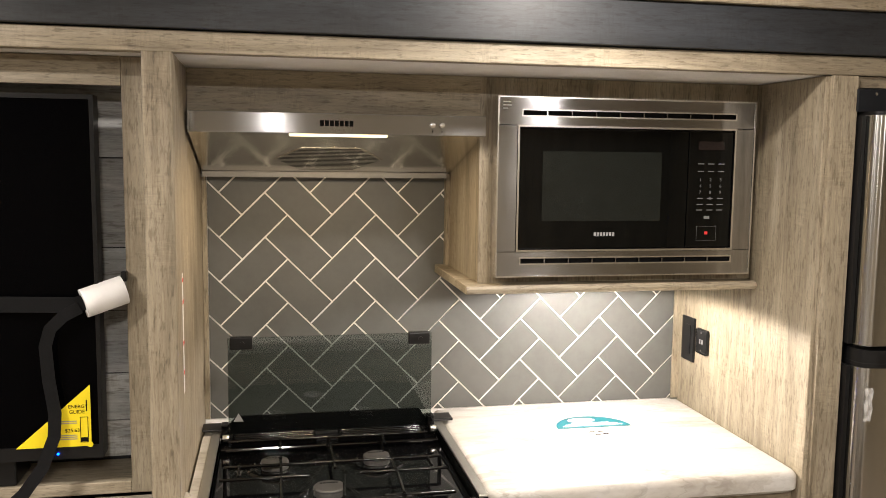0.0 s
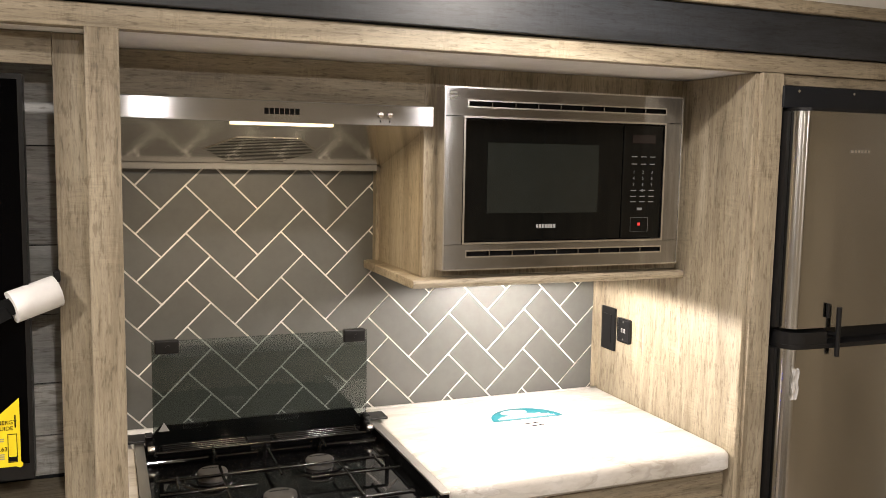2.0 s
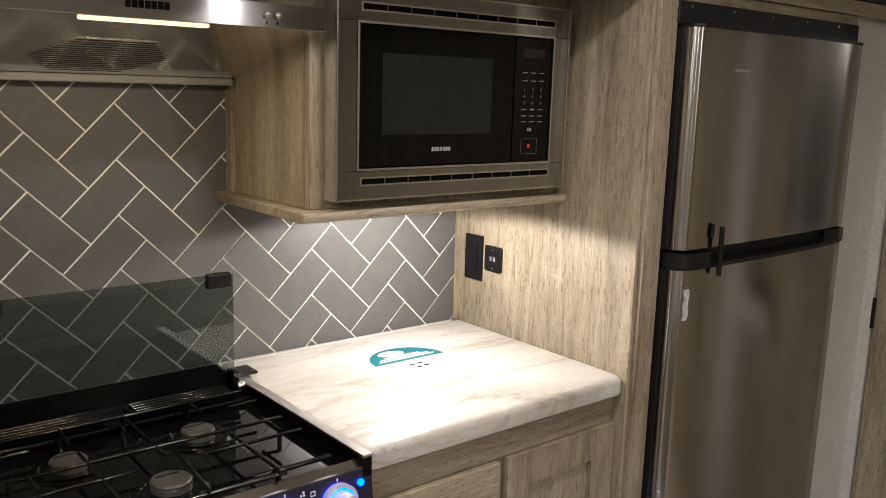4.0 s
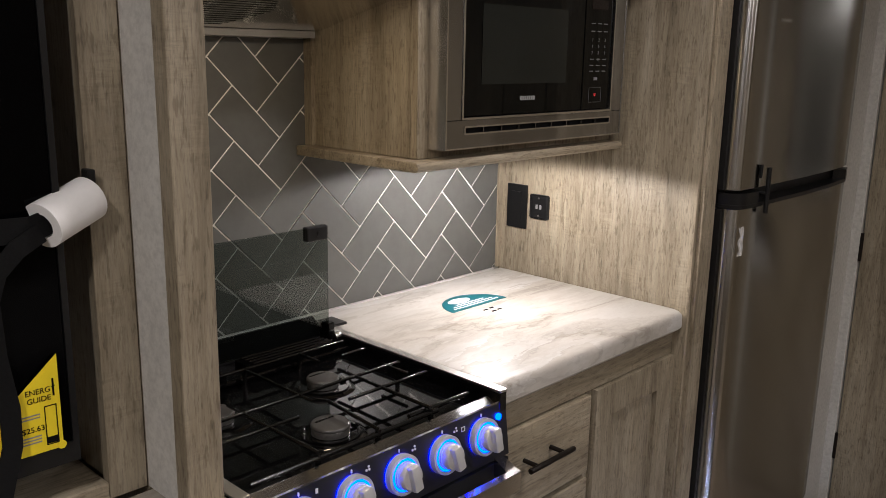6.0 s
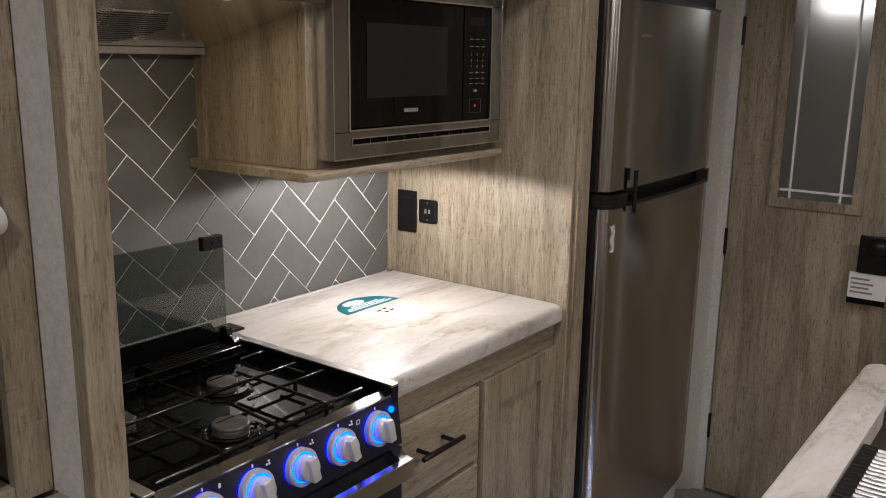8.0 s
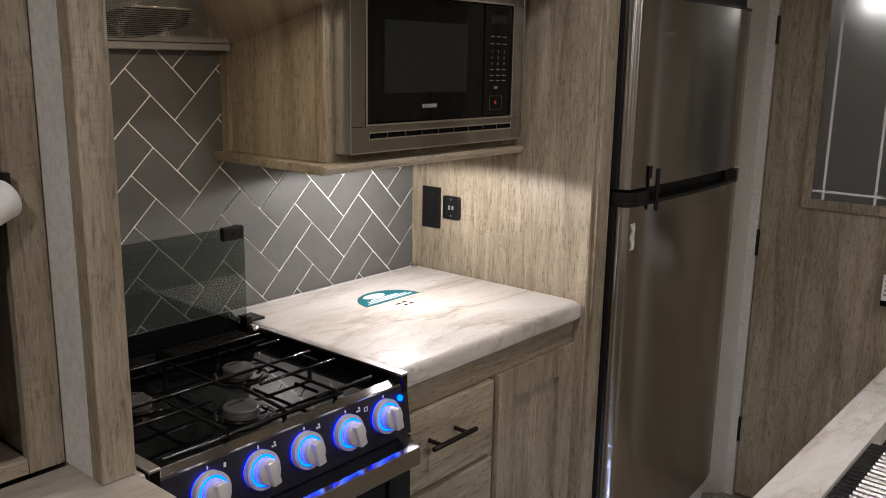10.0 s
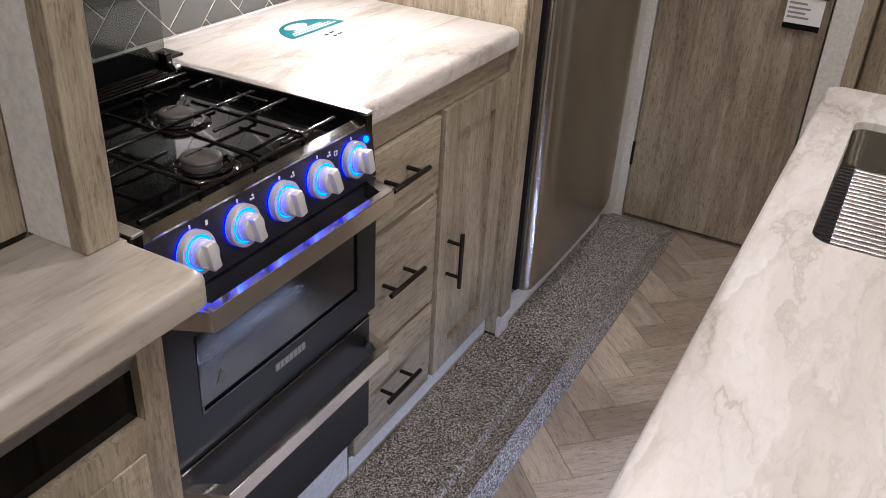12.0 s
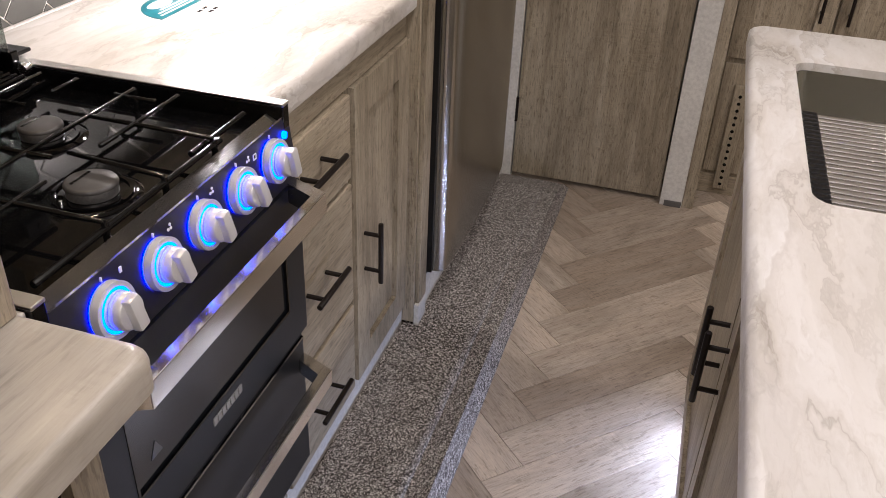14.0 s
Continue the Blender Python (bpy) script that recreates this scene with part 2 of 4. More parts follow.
def stone():
    """Cream laminate with clouds of beige and soft grey-brown veins along x."""
    m = mat("marble_laminate", (0.60, 0.585, 0.555), 0.4)
    tc = node(m, "ShaderNodeTexCoord").outputs["Object"]
    co = node(m, "ShaderNodeMapping", {"Vector": tc, "Location": (3.1, 1.7, 0.4), "Rotation": (0, 0, 0.25), "Scale": (0.5, 1.5, 1.0)}).outputs[0]
    warp = node(m, "ShaderNodeTexNoise", {"Vector": co, "Scale": 2.6, "Detail": 6.0, "Roughness": 0.6}).outputs[1]
    shifted = node(m, "ShaderNodeVectorMath", {0: warp, 1: (0.55, 0.55, 0.4)}, operation="MULTIPLY").outputs[0]
    co2 = node(m, "ShaderNodeVectorMath", {0: co, 1: shifted}, operation="ADD").outputs[0]
    fine = node(m, "ShaderNodeTexNoise", {"Vector": co2, "Scale": 30.0, "Detail": 7.0, "Roughness": 0.75}).outputs[0]
    cloud = node(m, "ShaderNodeTexNoise", {"Vector": co2, "Scale": 2.6, "Detail": 6.0, "Roughness": 0.55}).outputs[0]
    col = ramp(m, cloud, [(0.34, (0.46, 0.425, 0.365)), (0.44, (0.54, 0.51, 0.455)), (0.55, (0.575, 0.555, 0.51)), (0.66, (0.61, 0.60, 0.565))])

    def flow(scale, bend, stops, low, high, where):
        """Sheets of colour with one sharp edge, drawn out along the slab and fading in patches."""
        w = node(m, "ShaderNodeTexWave", {"Vector": co2, "Scale": scale, "Distortion": bend, "Detail": 4.0, "Detail Scale": 1.3, "Detail Roughness": 0.6}, wave_type="BANDS", bands_direction="Y", wave_profile="SAW").outputs["Fac"]
        moved = node(m, "ShaderNodeVectorMath", {0: co, 1: where}, operation="ADD").outputs[0]
        n = node(m, "ShaderNodeTexNoise", {"Vector": moved, "Scale": 3.2, "Detail": 3.0}).outputs[0]
        return ramp(m, w, stops), ramp(m, n, [(low, (0, 0, 0)), (high, (0.55, 0.55, 0.55))])

    for tones, where in (flow(1.9, 9.0, [(0.0, (0.60, 0.585, 0.545)), (0.30, (0.575, 0.555, 0.51)), (0.70, (0.52, 0.485, 0.43)), (0.90, (0.42, 0.385, 0.335)), (1.0, (0.55, 0.525, 0.475))], 0.36, 0.54, (2.0, 5.0, 0.0)),
                         flow(4.0, 12.0, [(0.0, (0.62, 0.61, 0.58)), (0.5, (0.56, 0.535, 0.485)), (0.85, (0.46, 0.42, 0.355)), (0.95, (0.37, 0.34, 0.295)), (1.0, (0.58, 0.56, 0.52))], 0.44, 0.60, (7.0, 1.0, 0.0))):
        col = mix(m, where, col, tones)
    streak = ramp(m, fine, [(0.34, (0.82, 0.79, 0.75)), (0.48, (1, 1, 1)), (0.66, (1.05, 1.05, 1.05))])
    col = mix(m, 0.5, col, streak, "MULTIPLY")
    # bundles of grey-beige veins, each with a thin dark line, that come and go
    for scale, shift, soft_tone, tone in ((2.1, (1.0, 9.0, 0.0), (0.84, 0.82, 0.78), (0.60, 0.57, 0.53)), (4.6, (4.0, 2.0, 0.0), (0.91, 0.895, 0.87), (0.71, 0.685, 0.65))):
        at = node(m, "ShaderNodeVectorMath", {0: co2, 1: shift}, operation="ADD").outputs[0]
        n = node(m, "ShaderNodeTexNoise", {"Vector": at, "Scale": scale, "Detail": 6.0, "Roughness": 0.55, "Distortion": 0.6}).outputs[0]
        line = ramp(m, n, [(0.41, (1.04, 1.04, 1.04)), (0.475, soft_tone), (0.494, tone), (0.504, soft_tone), (0.585, (1.04, 1.04, 1.04))])
        patch = node(m, "ShaderNodeTexNoise", {"Vector": at, "Scale": 3.0, "Detail": 2.0}).outputs[0]
        col = mix(m, ramp(m, patch, [(0.36, (0.15, 0.15, 0.15)), (0.56, (1, 1, 1))]), col, mix(m, 1.0, col, line, "MULTIPLY"))
    col = mix(m, 1.0, col, (0.93, 0.94, 0.975), "MULTIPLY")
    return finish(m, col, fine, 0.015, 0.001)


marble = stone()


def carpet_mat():
    """Cut pile: tufts a few millimetres across, each of its own tone, over slow drifts of wear."""
    m = mat("carpet", (0.2, 0.18, 0.16), 0.95)
    co, _ = grain_coords(m, (1, 1, 1))
    wob = node(m, "ShaderNodeTexNoise", {"Vector": co, "Scale": 90.0, "Detail": 2.0}).outputs[1]
    bent = node(m, "ShaderNodeVectorMath", {0: wob, 1: (0.006, 0.006, 0.006), 2: co}, operation="MULTIPLY_ADD").outputs[0]
    v = node(m, "ShaderNodeTexVoronoi", {"Vector": bent, "Scale": 400.0})
    n = node(m, "ShaderNodeTexNoise", {"Vector": co, "Scale": 240.0, "Detail": 3.0, "Roughness": 0.75}).outputs[0]
    n2 = node(m, "ShaderNodeTexNoise", {"Vector": co, "Scale": 14.0, "Detail": 3.0}).outputs[0]
    tuft = node(m, "ShaderNodeSeparateColor", {0: v.outputs["Color"]}).outputs[0]
    both = node(m, "ShaderNodeMath", {0: mix(m, 0.62, n, tuft), 1: 0.0}, operation="ADD").outputs[0]
    col = ramp(m, both, [(0.24, (0.03, 0.027, 0.024)), (0.42, (0.13, 0.117, 0.106)), (0.60, (0.33, 0.307, 0.28)), (0.80, (0.74, 0.71, 0.67))])
    col = mix(m, 0.4, col, ramp(m, n2, [(0.35, (0.68, 0.66, 0.64)), (0.65, (1, 1, 1))]), "MULTIPLY")
    return finish(m, col, mix(m, 0.5, v.outputs["Distance"], n), 0.8, 0.004)


carpet = carpet_mat()

# ---- building helpers ----


def at_of(ob):
    p = Vector((0, 0, 0))
    while ob is not None:
        p, ob = p + ob.location, ob.parent
    return p


def thing(name, base, label, category, group=""):
    ob = new(name)
    ob.location, ob.empty_display_size = base, 0.05
    return tagged(ob, label, category, group)


def part(name, bm, material, parent=None, label="", smooth=False):
    """One mesh object from a bmesh in world coordinates, under its parent."""
    off = at_of(parent) if parent else Vector((0, 0, 0))
    if not parent:
        pts = [v.co for v in bm.verts]
        off = Vector([(min(p[i] for p in pts) + max(p[i] for p in pts)) / 2 for i in range(3)])
        off.z = min(p.z for p in pts)
    bmesh.ops.translate(bm, verts=bm.verts, vec=-off)
    bmesh.ops.recalc_face_normals(bm, faces=bm.faces)
    me = bpy.data.meshes.new(name)
    bm.to_mesh(me)
    bm.free()
    if smooth:
        me.polygons.foreach_set("use_smooth", [True] * len(me.polygons))
        me.set_sharp_from_angle(angle=radians(40))
    me.materials.append(material)
    ob = new(name, me)
    if parent:
        ob.parent = parent
    else:
        ob.location = off
    return tagged(ob, label) if label else ob


def struct(name, bm, material, smooth=False):
    return tagged(part(name, bm, material, None, "", smooth), kind="structure")


def box(x0, x1, y0, y1, z0, z1, bevel=0.0, seg=2, bm=None):
    bm = bm or bmesh.new()
    m = Matrix.LocRotScale(((x0 + x1) / 2, (y0 + y1) / 2, (z0 + z1) / 2), None, (x1 - x0, y1 - y0, z1 - z0))
    made = bmesh.ops.create_cube(bm, size=1, matrix=m)
    if bevel:
        edges = list({e for v in made["verts"] for e in v.link_edges})
        bmesh.ops.bevel(bm, geom=edges, offset=bevel, segments=seg, affect="EDGES", profile=0.5)
    return bm


def cyl(a, b, r, r2=None, n=20, bm=None, bevel=0.0):
    """A rod or disc from a to b."""
    bm = bm or bmesh.new()
    a, b = Vector(a), Vector(b)
    m = Matrix.Translation((a + b) / 2) @ (b - a).to_track_quat("Z", "Y").to_matrix().to_4x4()
    made = bmesh.ops.create_cone(bm, cap_ends=True, segments=n, radius1=r, radius2=r if r2 is None else r2, depth=(b - a).length, matrix=m)
    if bevel:
        caps = [f for f in {f for v in made["verts"] for f in v.link_faces} if len(f.verts) > 4]
        bmesh.ops.bevel(bm, geom=list({e for f in caps for e in f.edges}), offset=bevel, segments=2, affect="EDGES", profile=0.5)
    return bm


def prism(outline, axis, lo, hi, bm=None, bevel=0.0):
    """An outline in the two other axes (in x, y, z order), drawn out along axis from lo to hi."""
    bm = bm or bmesh.new()
    n = "xyz".index(axis)

    def place(p, w):
        q = list(p)
        q.insert(n, w)
        return bm.verts.new(q)
    a, b = [place(p, lo) for p in outline], [place(p, hi) for p in outline]
    faces = [bm.faces.new(a), bm.faces.new(b[::-1])]
    for i in range(len(a)):
        faces.append(bm.faces.new((a[i], b[i], b[i - 1], a[i - 1])))
    bmesh.ops.recalc_face_normals(bm, faces=faces)
    if bevel:
        bmesh.ops.bevel(bm, geom=list({e for f in faces for e in f.edges}), offset=bevel, segments=2, affect="EDGES", profile=0.5)
    return bm


def rounded(x0, x1, y0, y1, r, steps=6, corners=(1, 1, 1, 1)):
    """Outline of a rectangle with round corners, from the lower left, counter-clockwise."""
    out = []
    for i, (cx, cy, a0) in enumerate(((x0 + r, y0 + r, 180), (x1 - r, y0 + r, 270), (x1 - r, y1 - r, 0), (x0 + r, y1 - r, 90))):
        if not corners[i]:
            out.append(((x0, x1, x1, x0)[i], (y0, y0, y1, y1)[i]))
            continue
        for k in range(steps + 1):
            a = radians(a0 + 90 * k / steps)
            out.append((cx + r * math.cos(a), cy + r * math.sin(a)))
    return out


def frame_ring(outer, inner, axis, lo, hi):
    """A flat ring between two outlines with as many points."""
    bm = bmesh.new()
    n = "xyz".index(axis)

    def place(p, w):
        q = list(p)
        q.insert(n, w)
        return bm.verts.new(q)
    loops = [[place(p, w) for p in line] for line, w in ((outer, lo), (outer, hi), (inner, hi), (inner, lo))]
    k = len(outer)
    for j in range(4):
        a, b = loops[j], loops[(j + 1) % 4]
        for i in range(k):
            bm.faces.new((a[i], a[(i + 1) % k], b[(i + 1) % k], b[i]))
    return bm


def rect(a0, a1, b0, b1):
    return [(a0, b0), (a1, b0), (a1, b1), (a0, b1)]


def text(name, body, m, size, material, parent, label="", spread=1.0):
    """Raised lettering at the pose m, centred, as a mesh."""
    cu = bpy.data.curves.new(name, "FONT")
    cu.body, cu.size, cu.extrude, cu.align_x, cu.align_y = body, size, 0.0003, "CENTER", "CENTER"
    cu.space_character = spread
    ob = bpy.data.objects.new(name, cu)
    me = bpy.data.meshes.new_from_object(ob)
    bpy.data.objects.remove(ob)
    me.materials.clear()
    me.materials.append(material)
    done = new(name, me)
    done.parent = parent
    done.matrix_basis = Matrix.Translation(-at_of(parent)) @ m
    return tagged(done, label) if label else done


def clip_poly(poly, x0, x1, y0, y1):
    for n, v, s in ((0, x0, 1), (0, x1, -1), (1, y0, 1), (1, y1, -1)):
        out = []
        for i in range(len(poly)):
            p, q = poly[i - 1], poly[i]
            dp, dq = s * (p[n] - v), s * (q[n] - v)
            if dp * dq < 0:
                k = dp / (dp - dq)
                out.append((p[0] + k * (q[0] - p[0]), p[1] + k * (q[1] - p[1])))
            if dq >= 0:
                out.append(q)
        poly = out
        if not poly:
            return poly
    return poly


def area(poly):
    return abs(sum(poly[i - 1][0] * poly[i][1] - poly[i][0] * poly[i - 1][1] for i in range(len(poly)))) / 2


def herringbone(w, n, joint, reach):
    """Rectangles (u, v, du, dv) of a herringbone of pieces w by n w, with a joint's gap."""
    g = joint / 2
    for j in range(-reach, reach + 1):
        for k in range(-reach * n, reach * n + 1):
            u, v = (k + n * j) * w, (k - n * j) * w
            yield u + g, v + g, n * w - joint, w - joint
            yield u + g, v + w + g, w - joint, n * w - joint


def bar_handle(a, b, out, parent, material=None):
    """A round bar pull from a to b, standing off by the vector out."""
    material = material or bronze
    a, b, out = Vector(a), Vector(b), Vector(out)
    h = part("handle", cyl(a, b, 0.0055, bevel=0.0015), material, parent, "dark bronze bar pull", True)
    d = (b - a)
    for k in (0.2, 0.8):
        p = a + d * k
        part("standoff", cyl(p, p - out, 0.0045), material, h, "", True)
    return h


# ---- setting ----
SLIDE, BACK = 1.51, 2.07
FLOOR2 = 0.10

FLOOR = struct("floor", box(-3.2, 3.2, -1.35, 2.2, -0.06, -0.004), grey_cap)
struct("ceiling", box(-3.2, 3.2, -1.35, 1.56, CEIL, CEIL + 0.05), white_paint)
struct("wall_south", box(-3.2, 3.2, -1.40, -1.35, 0, CEIL), oak_z)
struct("wall_west", box(-3.25, -3.2, -1.40, 2.2, 0, CEIL), oak_z)
struct("wall_north", box(-3.2, 3.2, BACK + 0.003, BACK + 0.06, 0, CEIL), white_panel)
struct("slide_ceiling", box(-1.5, 2.0, 1.53, BACK + 0.003, 1.767, 1.80), white_paint)
# header over the slide's opening
struct("trim_1", box(-3.2, 2.16, 1.502, 1.53, 1.767, 1.803, 0.002), oak_x)
struct("wall_header", box(-3.2, 2.16, 1.49, 1.53, 1.805, 1.886, 0.002), black_wood)
struct("trim_2", box(-3.2, 2.16, 1.478, 1.53, 1.8875, 1.912, 0.003), oak_x)
struct("wall_upper", box(-3.2, 2.16, 1.50, 1.53, 1.914, CEIL), white_paint)
struct("slide_floor", box(-1.5, 1.88, 1.302, BACK, 0.0, FLOOR2 - 0.012), oak_x)
# partitions of the slide
struct("wall_slide_left", box(-0.205, -0.162, 1.583, BACK, 0.02, 1.766), oak_z)
struct("wall_fridge_side", box(1.055, 1.105, SLIDE, BACK, FLOOR2 + 0.01, 1.766, 0.0015), oak_z)
struct("trim_fridge_side", box(1.064, 1.119, SLIDE - 0.012, SLIDE - 0.0005, FLOOR2 + 0.066, 1.766, 0.0015), oak_z)
struct("baseboard_2", box(1.056, 1.118, SLIDE - 0.013, SLIDE - 0.0005, FLOOR2 + 0.001, FLOOR2 + 0.065, 0.0015), white_panel)
struct("trim_fridge_top", box(1.106, 1.888, SLIDE + 0.002, 1.55, 1.745, 1.766), oak_x)
struct("wall_above_hood", box(-0.161, 0.424, 1.745, 1.765, 1.684, 1.766), oak_x)
struct("post", box(-0.207, -0.159, 1.48, 1.508, 0.9855, 1.766, 0.002), oak_z)
struct("post_filler", box(-0.2055, -0.1855, 1.509, 1.582, 0.9855, 1.766), white_panel)
struct("post_return", box(-0.185, -0.1605, 1.509, 1.582, 0.9855, 1.766), oak_z)
struct("wall_east", box(3.2, 3.25, -1.40, 2.2, 0, CEIL), white_paint)
struct("wall_bath", box(2.155, 3.2, 0.845, 0.883, 0, CEIL), oak_z)
struct("wall_slide_right", box(1.89, 2.154, 1.535, 1.58, 0, CEIL), white_panel)
struct("door_jamb_1", box(2.155, 2.20, 1.506, 1.62, 0.0, CEIL, 0.002), white_panel)
struct("door_jamb_2", box(2.150, 2.20, 0.884, 0.960, 0.0, CEIL, 0.002), white_panel)
struct("baseboard", box(2.146, 2.1495, 0.886, 0.945, 0.001, 0.022), grey_cap)
struct("door_header", box(2.155, 2.20, 0.961, 1.505, 1.955, CEIL), white_panel)


def make_door():
    """The bathroom door: wood skin, a framed frosted light with white bars, hinges and a knob."""
    d = tagged(thing("door_1", (2.18, 1.233, 0), "closed grey-brown oak bathroom door with frosted glass light", "door"), kind="structure")
    o, i = rect(0.966, 1.501, 0.022, 1.95), rect(1.112, 1.347, 1.115, 1.80)
    part("leaf", frame_ring(o, i, "x", 2.166, 2.196), oak_z, d)
    part("window_frame", frame_ring(rect(1.085, 1.372, 1.088, 1.83), rect(1.118, 1.345, 1.118, 1.80), "x", 2.157, 2.1655), oak_z, d, "oak moulding round the glass")
    g = part("pane", box(2.176, 2.182, 1.112, 1.347, 1.115, 1.80), frosted, d, "frosted glass")
    for y in (1.312, 1.157):
        part("bar", box(2.1735, 2.1755, y - 0.004, y + 0.004, 1.116, 1.80), print_white, g, "white lead line")
    part("bar", box(2.1725, 2.1745, 1.113, 1.346, 1.14, 1.148), print_white, g, "white lead line")
    for z in (0.27, 0.95, 1.65):
        part("hinge", cyl((2.160, 1.503, z - 0.045), (2.160, 1.503, z + 0.045), 0.006, n=10), bronze, d, "dark hinge")
    k = part("knob", cyl((2.164, 1.02, 1.0), (2.158, 1.02, 1.0), 0.03, n=24, bevel=0.002), bronze, d, "dark round knob", True)
    part("neck", cyl((2.160, 1.02, 1.0), (2.13, 1.02, 1.0), 0.011), bronze, k, "", True)
    bm = bmesh.new()
    bmesh.ops.create_uvsphere(bm, u_segments=20, v_segments=12, radius=0.027, matrix=pose(2.115, 1.02, 1.0) @ Matrix.Diagonal((0.75, 1, 1, 1)))
    part("grip", bm, bronze, k, "", True)
    return d


make_door()

# unseen emitter added behind the door so the frosted pane brightens towards its top
vl = thing("unseen_pane_glow", (3.18, 1.25, 1.80), "unseen glowing bar added to brighten the frosted door glass", "light")
part("diffuser", box(3.15, 3.185, 0.98, 1.52, 1.76, 1.90, 0.01), glow("pane_glow", (1.0, 0.93, 0.84), 6.0), vl)
part("back_plate", box(3.1855, 3.199, 0.95, 1.55, 1.75, 1.91), plastic_white, vl)

# notice that hangs from the knob
tag = thing("hang_tag", (2.12, 1.03, 0.80), "black and white printed card hanging on the door knob", "sign")
part("card", box(2.128, 2.131, 0.985, 1.095, 0.815, 0.915, 0.001), plastic_white, tag)
part("foot_strip", box(2.1262, 2.1275, 0.985, 1.095, 0.8155, 0.833), ink, tag, "black strip")
part("pouch", box(2.120, 2.1275, 0.975, 1.075, 0.9155, 1.035, 0.004), plastic_black, tag, "black top of the card")
for n, z in enumerate((0.895, 0.880, 0.866, 0.852)):
    part("print_line", box(2.1268, 2.1276, 1.035 - 0.012 * (n % 2), 1.088, z - 0.003, z + 0.003), print_grey, tag)


def shaker(name, parent, x0, x1, z0, z1, y, material, side=0.052, depth=0.018, panel=True):
    """A framed door or a plain drawer front that faces -y, its back at y."""
    if not panel:
        return part(name, box(x0, x1, y - depth, y, z0, z1, 0.003), material, parent)
    d = part(name, frame_ring(rect(x0, x1, z0, z1), rect(x0 + side, x1 - side, z0 + side, z1 - side), "y", y - depth, y), material, parent)
    part("panel", box(x0 + side, x1 - side, y - depth + 0.012, y - 0.001, z0 + side, z1 - side), material, d)
    return d


# ---- pantry beside the bathroom door ----
pan = thing("pantry_cabinet", (2.45, 0.3, 0), "tall oak pantry cabinet with dark bar handles", "cabinet")
part("body", box(2.315, 2.75, -1.34, 0.844, 0.0, CEIL - 0.002), oak_z, pan)
for y0, y1 in ((0.54, 0.835), (0.24, 0.532)):
    d = part("door", frame_ring(rect(y0, y1, 0.512, 1.55), rect(y0 + 0.055, y1 - 0.055, 0.567, 1.495), "x", 2.296, 2.3145), oak_z, pan)
    part("panel", box(2.305, 2.3142, y0 + 0.055, y1 - 0.055, 0.567, 1.495), oak_z, d)
    y = y0 + 0.045 if y0 > 0.5 else y1 - 0.03
    bar_handle((2.262, y, 0.665), (2.262, y, 0.80), (-0.034, 0, 0), d)
for y0, y1 in ((0.54, 0.835), (0.24, 0.532)):
    part("lower_panel", box(2.303, 2.3145, y0, y1, 0.09, 0.49, 0.002), oak_z, pan)
part("toe_board", box(2.308, 2.3145, -1.0, 0.842, 0.001, 0.075), oak_y, pan)
vent = part("vent_strip", box(2.290, 2.3025, 0.738, 0.788, 0.030, 0.42, 0.002), oak_z, pan, "strip with a column of round holes")
for n in range(14):
    z = 0.050 + n * 0.0255
    part("hole", cyl((2.2895, 0.765, z), (2.2885, 0.765, z), 0.006, n=10), ink, vent)

# ---- carpet of the slide, rolled over its edge ----
prof = [(BACK - 0.1, FLOOR2 - 0.010), (BACK - 0.1, FLOOR2), (1.36, FLOOR2), (1.350, FLOOR2 - 0.003), (1.344, FLOOR2 - 0.014), (1.339, FLOOR2 - 0.036), (1.335, FLOOR2 - 0.036), (1.330, FLOOR2 - 0.018), (1.321, FLOOR2 - 0.014), (1.310, FLOOR2 - 0.024), (1.299, 0.05), (1.290, 0.025), (1.284, 0.002), (1.297, 0.001), (1.300, FLOOR2 - 0.012)]
stations = ((-1.5, 1.0), (1.88, 1.0), (1.95, 0.93), (2.03, 0.62), (2.10, 0.32), (2.152, 0.14))
bm = bmesh.new()
loops = [[bm.verts.new((x, y, z * f)) for y, z in prof] for x, f in stations]
for a, b in zip(loops, loops[1:]):
    for i in range(len(prof)):
        bm.faces.new((a[i - 1], a[i], b[i], b[i - 1]))
bm.faces.new(loops[0])
bm.faces.new(loops[-1])
cp = struct("carpet", bm, carpet)
tagged(cp, "speckled grey-brown carpet rolled over the slide's floor edge", "carpet")

# ---- base cabinet beside the range ----
cab = thing("base_cabinet", (0.73, 1.8, FLOOR2), "grey-brown oak base cabinet with three drawers and a door", "cabinet")
part("body", box(0.392, 1.0535, 1.55, 2.04, FLOOR2 + 0.065, 0.925), oak_z, cab)
part("top_rail", box(0.392, 1.0535, 1.542, 1.5495, 0.862, 0.925), oak_x, cab)
part("plinth", box(0.392, 1.0535, 1.541, 1.57, FLOOR2 + 0.001, FLOOR2 + 0.064), white_panel, cab, "pale plinth")
for z0, z1, hz in ((0.688, 0.857, 0.79), (0.404, 0.675, 0.556), (0.166, 0.391, 0.283)):
    d = shaker("drawer", cab, 0.398, 0.718, z0, z1, 1.549, oak_x, panel=False)
    bar_handle((0.474, 1.494, hz), (0.610, 1.494, hz), (0, -0.036, 0), d)
d = shaker("door", cab, 0.738, 1.050, 0.166, 0.860, 1.549, oak_z, 0.068)
bar_handle((0.778, 1.494, 0.415), (0.778, 1.494, 0.560), (0, -0.036, 0), d)
part("stile", box(0.720, 0.736, 1.546, 1.5495, FLOOR2 + 0.066, 0.859), oak_z, cab)


